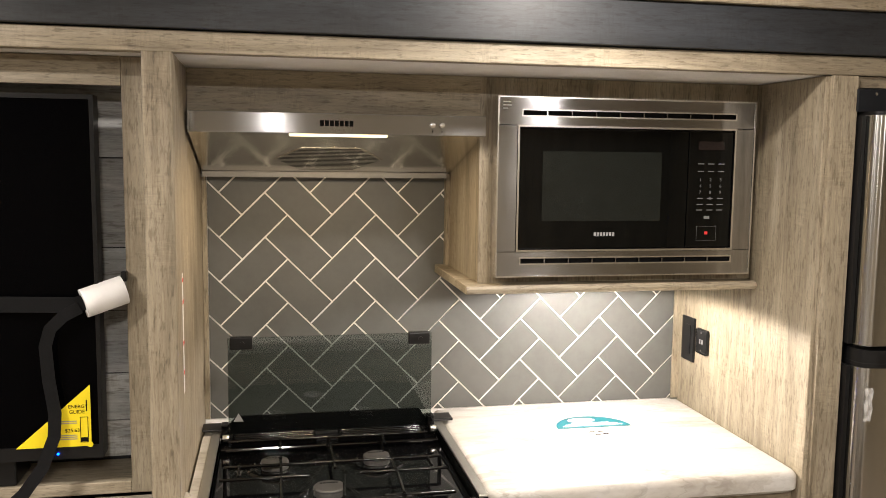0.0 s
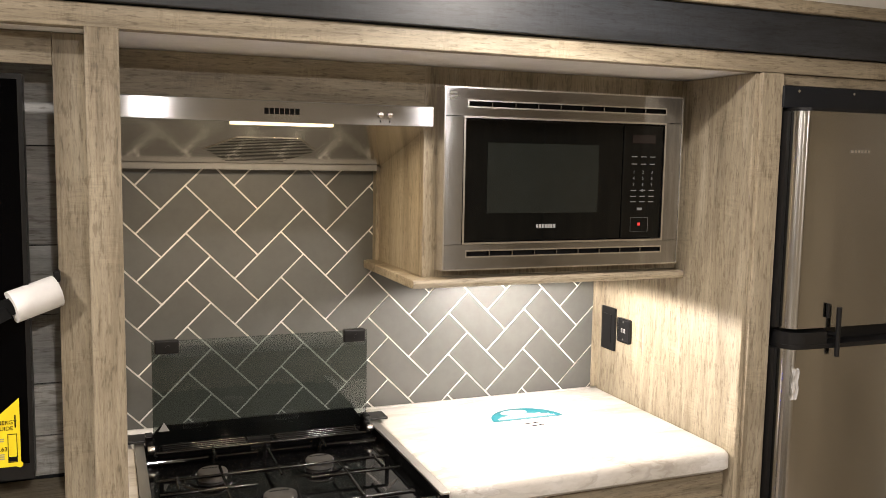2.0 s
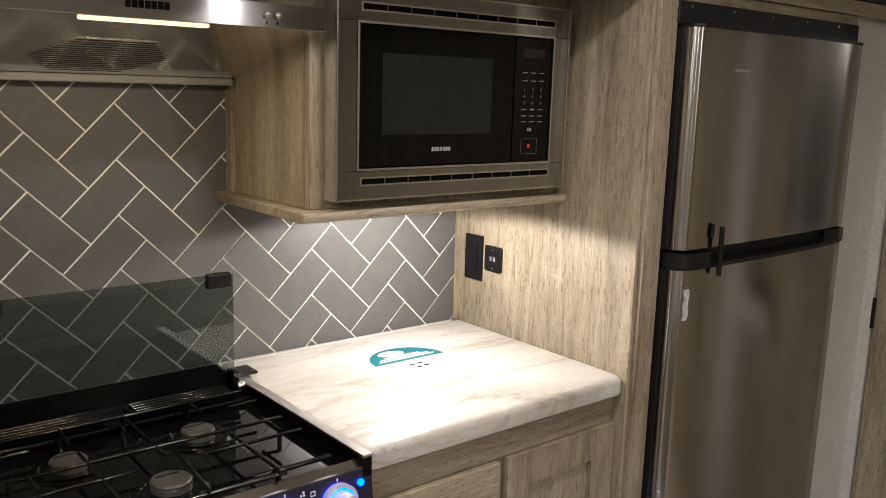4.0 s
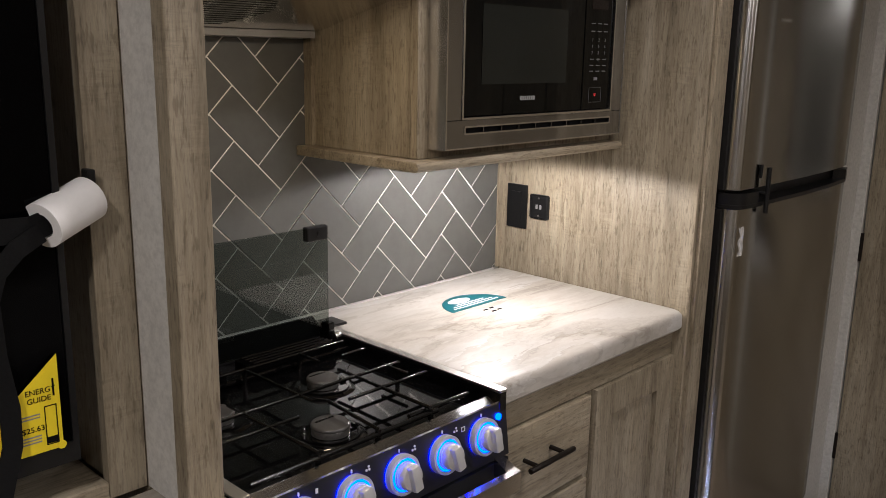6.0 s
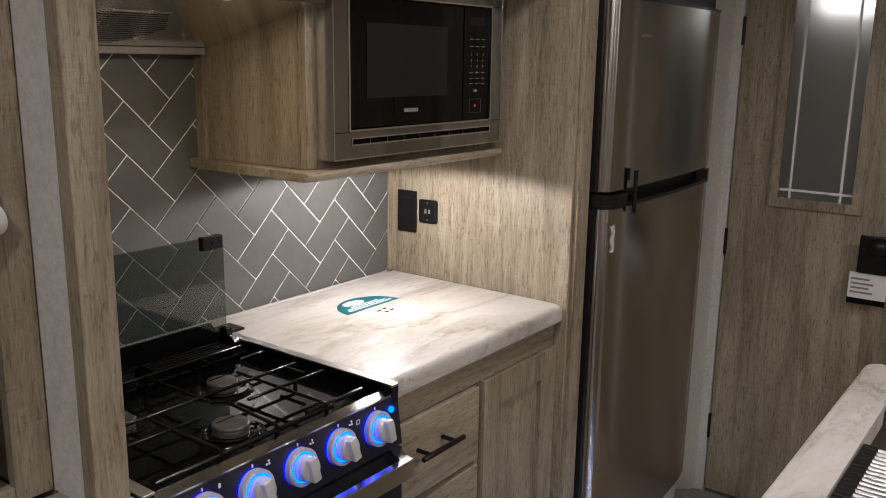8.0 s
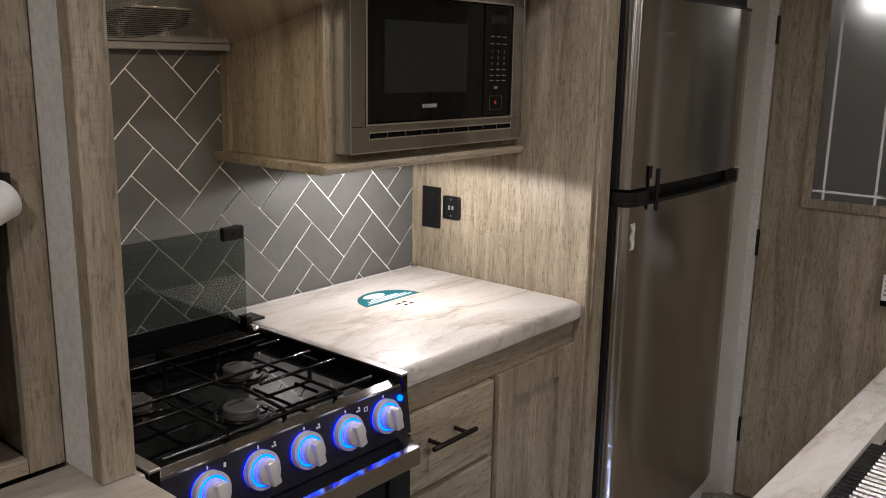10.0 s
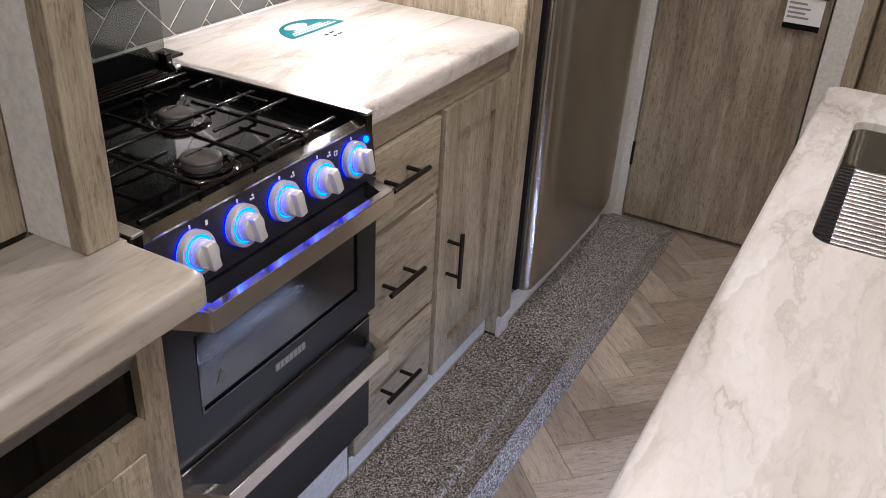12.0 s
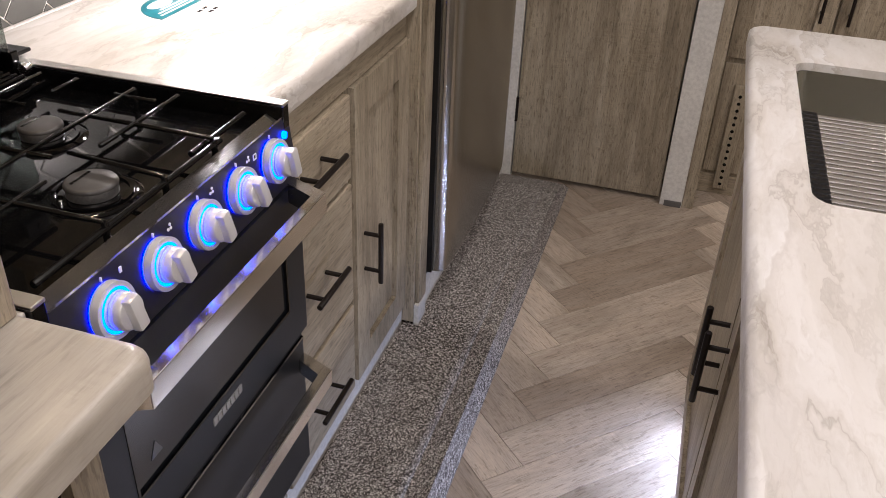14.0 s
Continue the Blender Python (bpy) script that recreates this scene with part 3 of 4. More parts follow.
def counter(name, label, x0, x1, y0, y1, z0, z1, r, hole=None, corners=(1, 1, 1, 1), edge=0.008, material=None):
    """A worktop with round corners and edges, and a hole for a sink."""
    outline = rounded(x0, x1, y0, y1, r, 8, corners)
    bm = bmesh.new()
    lines = []
    for k in range(5):
        a = radians(90 * k / 4)
        ins, z = edge * (1 - math.sin(a)), z1 - edge + edge * math.cos(a)
        lines.append((ins, z))
    rings = [(edge, z1)] + [(i, z) for i, z in lines[1:]] + [(0, z0 + edge * 0.5), (edge * 0.5, z0)]
    cx, cy = (x0 + x1) / 2, (y0 + y1) / 2
    loops = []
    for ins, z in rings:
        sx, sy = ((x1 - x0) - 2 * ins) / (x1 - x0), ((y1 - y0) - 2 * ins) / (y1 - y0)
        loops.append([bm.verts.new((cx + (px - cx) * sx, cy + (py - cy) * sy, z)) for px, py in outline])
    k = len(outline)
    for a, b in zip(loops, loops[1:]):
        for i in range(k):
            bm.faces.new((a[i], a[(i + 1) % k], b[(i + 1) % k], b[i]))
    if hole:
        hx0, hx1, hy0, hy1, hr = hole
        ho = rounded(hx0, hx1, hy0, hy1, hr, 8)
        for z, top in ((z1, True), (z0, False)):
            ring = [bm.verts.new((px, py, z)) for px, py in ho]
            if top:
                first = ring
            src = loops[0] if top else loops[-1]
            for i in range(k):
                bm.faces.new((src[i], src[(i + 1) % k], ring[(i + 1) % k], ring[i]))
        for i in range(k):
            bm.faces.new((first[i], first[(i + 1) % k], ring[(i + 1) % k], ring[i]))
    else:
        bm.faces.new(loops[0])
        bm.faces.new(loops[-1])
    ob = part(name, bm, material or marble, None, "", True)
    return tagged(ob, label, "countertop")


counter("countertop", "white and taupe marbled laminate countertop beside the range", 0.393, 1.054, 1.512, 2.062, 0.926, 0.97, 0.025, corners=(1, 1, 0, 0), edge=0.014)
counter("countertop", "narrow strip of marbled countertop beside the range", -0.158, -0.142, 1.512, 2.062, 0.926, 0.962, 0.004, edge=0.003)

# half-round sticker on the worktop
st = thing("promo_sticker", (0.75, 1.87, 0.9702), "teal half-round printed sticker on the countertop", "sticker")
arc = [(0.742 + 0.092 * math.cos(radians(a)), 1.856 + 0.085 * math.sin(radians(a))) for a in range(0, 181, 12)]
part("sheet", prism(arc, "z", 0.9703, 0.9708), teal, st)
part("emblem", prism([(0.727 + 0.034 * math.cos(radians(a)), 1.910 + 0.016 * math.sin(radians(a))) for a in range(0, 360, 24)], "z", 0.9709, 0.9712), print_white, st, "white round emblem")
for n, (w, y) in enumerate(((0.046, 1.8885), (0.066, 1.8790), (0.074, 1.8690))):
    part("print_line", box(0.742 - w, 0.742 + w, y - 0.002, y + 0.002, 0.9709, 0.9712), print_white, st)
for x, y in ((0.722, 1.824), (0.744, 1.826), (0.730, 1.806), (0.750, 1.808)):
    part("print_line", box(x - 0.007, x + 0.007, y - 0.003, y + 0.003, 0.9702, 0.9705), ink, st)

# ---- microwave cabinet ----
mc = thing("microwave_cabinet", (0.74, 1.9, 1.315), "oak wall cabinet around a built-in microwave, moulded bottom edge", "cabinet")
part("side_panel", box(0.424, 0.440, 1.763, BACK - 0.004, 1.336, 1.766), oak_z, mc)
part("bottom", box(0.441, 1.054, 1.76, BACK - 0.004, 1.336, 1.35), oak_x, mc)
part("front_frame", frame_ring(rect(0.424, 1.054, 1.336, 1.766), rect(0.468, 1.03, 1.366, 1.712), "y", 1.745, 1.762), oak_z, mc)
lp = [(1.716, 1.316), (1.710, 1.320), (1.709, 1.327), (1.714, 1.3345), (BACK - 0.004, 1.3355), (BACK - 0.004, 1.316)]
part("ledge", prism(lp, "x", 0.392, 1.054, bevel=0.002), oak_x, mc, "moulded lower edge")
part("side_trim", box(0.414, 0.4235, BACK - 0.030, BACK - 0.005, 1.336, 1.56), oak_z, mc)
part("light_disc", cyl((0.75, 1.81, 1.3155), (0.75, 1.81, 1.308), 0.032, n=28), puck_glow, mc, "lit round puck light")

mw = thing("microwave", (0.745, 1.728, 1.353), "black microwave in a stainless trim kit with vent slots", "microwave")
X0, X1, Z0, Z1 = 0.453, 1.022, 1.356, 1.722
for z0, z1, zs in ((1.6675, Z1, 1.692), (Z0, 1.4055, 1.387)):
    t = part("trim_rail", frame_ring(rect(X0, X1, z0, z1), rect(0.503, 0.978, zs - 0.0055, zs + 0.0055), "y", 1.7000, 1.7160), steel_x, mw, "brushed stainless rail")
    part("slot", box(0.503, 0.978, 1.7080, 1.7150, zs - 0.0055, zs + 0.0055), ink, t, "black vent slot")
    part("slot_edge", frame_ring(rect(0.5005, 0.9805, zs - 0.008, zs + 0.008), rect(0.5035, 0.9775, zs - 0.005, zs + 0.005), "y", 1.6988, 1.6999), chrome, t, "bright slot edge")
    for n in range(1, 9):
        x = 0.503 + n * 0.0528
        part("rib", box(x - 0.0012, x + 0.0012, 1.7005, 1.7075, zs - 0.0055, zs + 0.0055), steel_x, t)
part("trim_side", box(X0, 0.4925, 1.7000, 1.7160, 1.4065, 1.6665, 0.001), steel_x, mw, "brushed stainless side")
part("trim_side", box(0.9815, X1, 1.7000, 1.7160, 1.4065, 1.6665, 0.001), steel_x, mw, "brushed stainless side")
part("edge_strip", frame_ring(rect(X0 - 0.003, X1 + 0.003, Z0 - 0.003, Z1 + 0.003), rect(X0, X1, Z0, Z1), "y", 1.6985, 1.7445), chrome, mw, "bright edge")
part("edge_strip", frame_ring(rect(0.493, 0.981, 1.4065, 1.6675), rect(0.497, 0.977, 1.4105, 1.6635), "y", 1.6982, 1.7140), chrome, mw, "bright edge")
part("body", box(0.498, 0.976, 1.7170, 2.0, 1.408, 1.664), plastic_black, mw)
dr = part("door", box(0.498, 0.872, 1.7030, 1.7165, 1.4115, 1.6615, 0.002), dark_glass, mw, "black glass door")
part("window", box(0.548, 0.812, 1.7022, 1.7026, 1.47, 1.615), speckled("mesh_screen", (0.013, 0.016, 0.0145), 0.09, 700, 0.3, 0.1), dr, "grey perforated screen")

for n in range(7):
    part("logo_bar", box(0.664 + n * 0.0068, 0.669 + n * 0.0068, 1.7020, 1.7026, 1.438, 1.446), print_grey, dr)
cp_ = part("control_panel", box(0.874, 0.976, 1.7030, 1.7165, 1.4115, 1.6615, 0.002), dark_glass, mw, "black key panel")
for r, row in enumerate(("123", "456", "789", " 0 ")):
    for c, ch in enumerate(row):
        if ch != " ":
            text("key_digit", ch, pose(0.903 + 0.0235 * c, 1.7028, 1.558 - 0.0135 * r, 90), 0.0095, key_print, cp_)
for z in (1.592, 1.576, 1.518, 1.505, 1.493):
    for c in range(3):
        part("key_label", box(0.896 + 0.0235 * c, 0.910 + 0.0235 * c, 1.7023, 1.7028, z - 0.001, z + 0.001), key_print, cp_)
part("key_label", box(0.914, 0.927, 1.7023, 1.7028, 1.474, 1.480), key_print, cp_)
part("start_key", frame_ring(rect(0.898, 0.944, 1.427, 1.458), rect(0.8984, 0.9436, 1.4274, 1.4576), "y", 1.7023, 1.7028), key_print, cp_)
part("start_mark", box(0.917, 0.924, 1.7023, 1.7028, 1.440, 1.4465), red_ink, cp_)
part("display", box(0.896, 0.956, 1.7023, 1.7028, 1.622, 1.640), mat("display", (0.012, 0.008, 0.008), 0.15), cp_, "dark display")
for n, w in enumerate((0.016, 0.018, 0.010)):
    part("print_line", box(0.461, 0.461 + w, 1.6993, 1.6998, 1.712 - n * 0.0065, 1.7145 - n * 0.0065), print_white, mw)

# ---- range hood ----
pan_metal = mat("hood_pan", (0.78, 0.77, 0.75), 0.16, 1.0)
hd = thing("range_hood", (0.13, 1.85, 1.56), "brushed stainless range hood with a lit strip", "range hood")
HX0, HX1, HY = -0.157, 0.424, 1.69
part("front_panel", box(HX0, HX1, HY, HY + 0.012, 1.642, 1.682, 0.0015), steel_x, hd, "brushed stainless front")
part("top_plate", box(HX0, HX1, HY + 0.0125, 1.745, 1.676, 1.682), steel_x, hd)
under = [(HY + 0.013, 1.644), (HY + 0.013, 1.675), (BACK - 0.004, 1.675), (BACK - 0.004, 1.563), (BACK - 0.05, 1.563)]
part("shell", prism(under, "x", HX0 + 0.001, HX1 - 0.002), pan_metal, hd, "polished underside")
part("light_strip", box(0.033, 0.226, HY + 0.0165, HY + 0.030, 1.6368, 1.643, 0.002), hood_glow, hd, "glowing warm lamp lens")
part("back_lip", box(HX0 + 0.002, 0.41, BACK - 0.05, BACK - 0.005, 1.549, 1.562), lip_grey, hd)
SL = (1.563 - 1.644) / (BACK - 0.05 - HY - 0.013)
ang = math.degrees(math.atan(SL))
fan = part("fan_grille", prism([(0.122 + a, 1.90 + b) for a, b in ((-0.118, 0), (-0.062, 0.098), (0.062, 0.098), (0.118, 0), (0.062, -0.098), (-0.062, -0.098))], "z", 1.5938, 1.5945), pan_metal, hd, "six-sided fan grille")
for n in range(16):
    y = 1.81 + n * 0.012
    half = 0.112 - abs(y - 1.90) * 0.55
    part("slot", box(0.122 - half, 0.122 + half, y - 0.0022, y + 0.0022, 1.5937, 1.5939), ink, fan)
fan.matrix_basis = Matrix.Translation(Vector((0.122, 1.907, 1.644 + SL * (1.907 - HY - 0.013) - 0.0003)) - at_of(hd)) @ pose(0, 0, 0, ang) @ Matrix.Translation(at_of(hd) - Vector((0.122, 1.90, 1.5946)))
for x in (0.314, 0.333):
    part("button", cyl((x, HY - 0.0002, 1.662), (x, HY - 0.006, 1.662), 0.0055, n=16, bevel=0.001), chrome, hd, "round chrome button", True)
    part("button_mark", box(x - 0.001, x + 0.001, HY - 0.0009, HY - 0.0003, 1.648, 1.652), ink, hd)
for n in range(7):
    part("logo_bar", box(0.092 + n * 0.0095, 0.0995 + n * 0.0095, HY - 0.0012, HY - 0.0003, 1.657, 1.668), ink, hd)

# ---- outlets on the fridge side panel ----
ol = thing("wall_outlet", (1.05, 2.01, 1.14), "black rectangular wall outlet on the oak panel", "outlet")
part("plate", box(1.048, 1.0545, 1.977, 2.041, 1.085, 1.199, 0.002), plastic_black, ol)
part("insert", box(1.0465, 1.0478, 1.993, 2.025, 1.105, 1.18), plastic_black, ol)
us = thing("usb_outlet", (1.05, 1.936, 1.147), "small black outlet plate with two white ports", "outlet")
part("plate", box(1.048, 1.0545, 1.907, 1.966, 1.117, 1.18, 0.006), plastic_black, us)
for y in (1.931, 1.943):
    part("port", box(1.0468, 1.0478, y - 0.003, y + 0.003, 1.143, 1.154), print_grey, us)
for z in (1.126, 1.171):
    part("screw", cyl((1.0479, 1.937, z), (1.0468, 1.937, z), 0.0025, n=10), grey_cap, us)

# ---- refrigerator ----
fr = thing("refrigerator", (1.46, 1.75, FLOOR2), "brushed stainless two-door refrigerator with black handle band", "refrigerator")
FX0, FX1 = 1.132, 1.861
part("body", box(FX0, FX1, 1.518, BACK - 0.02, 0.20, 1.742), plastic_black, fr)
part("base", box(1.1055, 1.888, 1.5105, 1.60, FLOOR2 + 0.001, 0.195), white_panel, fr, "pale plinth under the doors")
part("side_panel", box(1.864, 1.888, 1.512, 1.60, 0.186, 1.744), oak_z, fr)
arc = [(FX0 + 0.026 - 0.026 * math.cos(radians(a)), 1.4805 - 0.026 * math.sin(radians(a))) for a in range(0, 88, 8)]
dout = arc + [(1.24, 1.4515), (1.30, 1.4505), (1.38, 1.4498), (1.47, 1.4495), (1.55, 1.4505), (1.64, 1.4525), (1.72, 1.4565), (1.78, 1.461), (1.84, 1.471), (FX1, 1.487), (FX1, 1.5165), (FX0, 1.5165)]
part("upper_door", prism(dout, "z", 1.240, 1.690), fridge_steel, fr, "stainless freezer door", True)
part("lower_door", prism(dout, "z", 0.228, 1.196), fridge_steel, fr, "stainless main door", True)
for z0, z1 in ((1.240, 1.690), (0.228, 1.196)):
    part("door_liner", box(FX0 - 0.010, FX0 - 0.0005, 1.4865, 1.517, z0, z1), plastic_black, fr, "black door seal")
part("cap", prism([(x, y - 0.003) for x, y in dout], "z", 1.6905, 1.697), plastic_black, fr)
hb = part("handle_band", box(FX0 + 0.004, FX1 - 0.004, 1.488, 1.517, 1.197, 1.239), plastic_black, fr, "black recessed handle band")
lip = [(FX0 - 0.001, 1.50), (FX0 + 0.001, 1.470), (FX0 + 0.014, 1.453), (FX0 + 0.04, 1.447), (1.30, 1.443), (1.47, 1.441), (1.64, 1.445), (1.80, 1.456), (FX1 - 0.01, 1.470), (FX1, 1.50)]
part("lip", prism(lip, "z", 1.197, 1.206), plastic_black, hb, "", True)
part("lip_end", prism(lip[:4] + [(1.225, 1.446), (1.25, 1.48)], "z", 1.2062, 1.232), plastic_black, hb, "", True)
part("lip_end", prism([(FX1, 1.50), (FX1 - 0.01, 1.470), (1.80, 1.456), (1.77, 1.48)], "z", 1.2062, 1.232), plastic_black, hb, "", True)
lt = part("latch", cyl((1.245, 1.437, 1.180), (1.245, 1.437, 1.285), 0.0055, n=12), plastic_black, fr, "black travel latch", True)
part("pin", cyl((1.245, 1.437, 1.225), (1.245, 1.470, 1.225), 0.005, n=10), plastic_black, lt)
part("pin", cyl((1.225, 1.4475, 1.262), (1.225, 1.4475, 1.292), 0.004, n=10), plastic_black, lt)
tb = part("top_bar", box(1.116, 1.862, 1.494, 1.5095, 1.697, 1.742, 0.002), black_steel, fr, "black steel strip with screws")
for n in range(5):
    x = 1.155 + n * 0.15
    part("screw", cyl((x, 1.4938, 1.732), (x, 1.4922, 1.732), 0.003, n=10), chrome, tb)
for n in range(6):
    part("logo_bar", box(1.262 + n * 0.009, 1.268 + n * 0.009, 1.4492, 1.4506, 1.607, 1.613), chrome, fr)

film = thing("film_scrap", (1.128, 1.447, 1.09), "crumpled clear scrap of protective film on the refrigerator edge", "film")
bm = bmesh.new()
grid = [[bm.verts.new((1.136 + 0.004 * i, 1.4475 - 0.003 * i * (4 - i) / 4 - 0.003 * ((i * 7 + j * 5) % 3), 1.092 + 0.011 * j + 0.002 * ((i + 2 * j) % 3))) for j in range(7)] for i in range(5)]
for a, b in zip(grid, grid[1:]):
    for j in range(6):
        bm.faces.new((a[j], a[j + 1], b[j + 1], b[j]))
part("sheet", bm, glass("clear_film", (0.8, 0.8, 0.8), 0.12, 0.22), film).modifiers.new("shell", "SOLIDIFY").thickness = 0.0006

# ---- kitchen range ----
handle_steel = steel("handle_steel", (0.74, 0.73, 0.71), 0.16, (1, 0, 0), 0.0)
rg = thing("kitchen_range", (0.125, 1.74, FLOOR2), "black gas range with stainless trim and blue-lit knobs", "stove")
RX0, RX1 = -0.137, 0.389
RF = 1.475
part("body", box(RX0 + 0.003, RX1 - 0.003, 1.50, 1.985, 0.285, 0.940), black_steel, rg)
part("plinth", box(RX0 - 0.02, RX1 + 0.002, 1.545, 1.56, FLOOR2 + 0.001, 0.284), white_panel, rg, "pale plinth")
top = part("cooktop", box(RX0 + 0.018, RX1 - 0.018, 1.5085, 1.952, 0.9405, 0.948, 0.003), enamel, rg, "glossy black enamel cooktop")
part("rear_step", box(RX0 + 0.018, RX1 - 0.018, 1.868, 1.9525, 0.9485, 0.960, 0.004), enamel, top)
part("front_step", box(RX0 + 0.018, RX1 - 0.018, 1.5085, 1.513, 0.9485, 0.960, 0.001), enamel, top)
for x0, x1 in ((RX0, RX0 + 0.017), (RX1 - 0.017, RX1)):
    r = part("side_rail", box(x0, x1, 1.487, 1.955, 0.935, 0.972, 0.001), enamel, rg, "black side rail")
    part("rail_cap", box(x0 - 0.001, x1 + 0.001, 1.486, 1.955, 0.9725, 0.9775, 0.0012), rail_steel, r, "brushed stainless cap")
struct("range_filler", box(-0.1575, -0.1385, 1.493, 1.93, 0.86, 0.9718, 0.002), marble)
part("front_strip", prism([(1.489, 0.9560), (1.4885, 0.9595), (1.508, 0.9645), (1.508, 0.957)], "x", RX0 + 0.0175, RX1 - 0.0175), steel_x, rg, "brushed stainless front strip")
PN = Vector((0, -0.992, 0.125))
panel = part("control_panel", prism([(1.489, 0.9555), (1.477, 0.862), (1.50, 0.862), (1.50, 0.9555)], "x", RX0, RX1, bevel=0.001), panel_black, rg, "black control panel")


def disc_ring(c, n, r0, r1, depth, seg=32):
    """A ring of depth along n, from radius r0 to r1, its back at c."""
    q = n.to_track_quat("Z", "Y").to_matrix()
    rings = [[c + q @ Vector((r * math.cos(2 * math.pi * i / seg), r * math.sin(2 * math.pi * i / seg), d)) for i in range(seg)] for r, d in ((r1, 0), (r1, depth), (r0, depth), (r0, 0))]
    bm = bmesh.new()
    loops = [[bm.verts.new(p) for p in ring] for ring in rings]
    for j in range(4):
        a, b = loops[j], loops[(j + 1) % 4]
        for i in range(seg):
            bm.faces.new((a[i], a[(i + 1) % seg], b[(i + 1) % seg], b[i]))
    return bm


TURNS = (8, 12, 10, 14, 6)
for n, x in enumerate((-0.046, 0.046, 0.138, 0.230, 0.322)):
    c = Vector((x, 1.4843, 0.914))
    k = part("knob", disc_ring(c + PN * 0.003, PN, 0.0252, 0.031, 0.011), knob_metal, panel, "silver control knob with blue ring", True)
    part("glow_ring", disc_ring(c + PN * 0.0005, PN, 0.0218, 0.0250, 0.0132), led_blue, k, "glowing blue ring", True)
    # extra emitter added under the bezel to strengthen the blue spill on the panel
    part("spill_ring", disc_ring(c + PN * 0.0002, PN, 0.0255, 0.0298, 0.0028), led_spill, k, "added ring that spills blue on the panel", True)
    part("collar", cyl(c + PN * 0.0006, c + PN * 0.016, 0.0222, 0.0215, 28, bevel=0.0015), knob_metal, k, "", True)
    part("cap", cyl(c + PN * 0.016, c + PN * 0.032, 0.0212, 0.0196, 28, bevel=0.003), knob_metal, k, "", True)
    g = part("grip", box(-0.0085, 0.0085, -0.0200, 0.0200, 0.0, 0.013, 0.003), knob_metal, None, "", True)
    g.parent = k
    g.matrix_basis = Matrix.Translation(c + PN * 0.0325 - at_of(k)) @ PN.to_track_quat("Z", "Y").to_matrix().to_4x4() @ pose(0, 0, -0.004, 0, 0, TURNS[n])
    # burner mark over the knob
    m0 = c + Vector((0.030, -0.001, 0.030))
    if n == 0:
        part("mark", box(m0.x - 0.002, m0.x + 0.002, m0.y, m0.y + 0.0012, m0.z - 0.0035, m0.z + 0.0035), print_white, panel)
    elif n < 4:
        for dx, dz in ((-0.0026, -0.002), (0.0026, -0.002), (0.0015, 0.003)):
            part("mark", cyl((m0.x + dx, m0.y + 0.0012, m0.z + dz), (m0.x + dx, m0.y, m0.z + dz), 0.0019, n=10), print_white, panel)
    else:
        part("mark", frame_ring(rect(x - 0.048, x - 0.040, 0.936, 0.944), rect(x - 0.0472, x - 0.0408, 0.9368, 0.9432), "y", 1.4832, 1.4845), print_white, panel)
    part("mark", box(x - 0.0008, x + 0.0008, 1.4835, 1.4858, 0.9475, 0.9525), print_white, panel)
part("power_light", cyl((0.366, 1.4868, 0.934), (0.366, 1.4825, 0.9345), 0.0058, n=20), led_blue, panel, "glowing blue power button")
for n in range(3):
    part("mark", box(-0.125 + n * 0.004, -0.1225 + n * 0.004, 1.4775, 1.480, 0.884, 0.895), print_white, panel)


def flat_handle(parent, z, h, y0):
    """A broad flat stainless bar in front of the door, on two brackets that slant out to the door's corners."""
    xa, xb = -0.092, 0.342
    b = part("handle", box(xa, xb, y0, y0 + 0.016, z - h / 2, z + h / 2, 0.0012), handle_steel, parent, "flat brushed stainless bar")
    for s, xe, xd in ((1, xa, RX0 + 0.014), (-1, xb, RX1 - 0.022)):
        out = [(xe, y0 + 0.001), (xe + s * 0.018, y0 + 0.0165), (xd + s * 0.020, RF - 0.0005), (xd, RF - 0.0005)]
        part("bracket", prism(out if s > 0 else out[::-1], "z", z - h / 2 + 0.0015, z + h / 2 - 0.0015), handle_steel, b)
    return b


od = part("oven_door", frame_ring(rect(RX0 + 0.002, RX1 - 0.004, 0.588, 0.858), rect(-0.067, 0.327, 0.656, 0.790), "y", RF, 1.498), black_steel, rg, "black oven door")
part("window", box(-0.067, 0.327, RF + 0.003, 1.497, 0.656, 0.790), oven_glass, od, "dark glass window")
part("bezel", frame_ring(rect(-0.069, 0.329, 0.654, 0.792), rect(-0.065, 0.325, 0.658, 0.788), "y", RF - 0.001, RF + 0.0025), enamel, od)
flat_handle(od, 0.853, 0.034, 1.412)
for n in range(7):
    part("logo_bar", box(0.094 + n * 0.0112, 0.1025 + n * 0.0112, RF - 0.0022, RF - 0.0003, 0.626, 0.639), print_grey, od)
part("sticker", prism([(-0.033, 0.684), (-0.009, 0.684), (-0.021, 0.707)], "y", RF + 0.0022, RF + 0.0028), mat("faint_print", (0.06, 0.065, 0.07), 0.3), od, "faint triangular warning print")
dw = part("drawer", prism([(RF, 0.310), (RF, 0.577), (RF + 0.004, 0.5845), (1.498, 0.5845), (1.498, 0.310)], "x", RX0 + 0.012, RX1 - 0.022), black_steel, rg, "black storage drawer")
part("edge", box(RX0 + 0.014, RX1 - 0.024, RF - 0.002, RF + 0.004, 0.577, 0.581), steel_x, dw)
flat_handle(dw, 0.531, 0.031, 1.414)

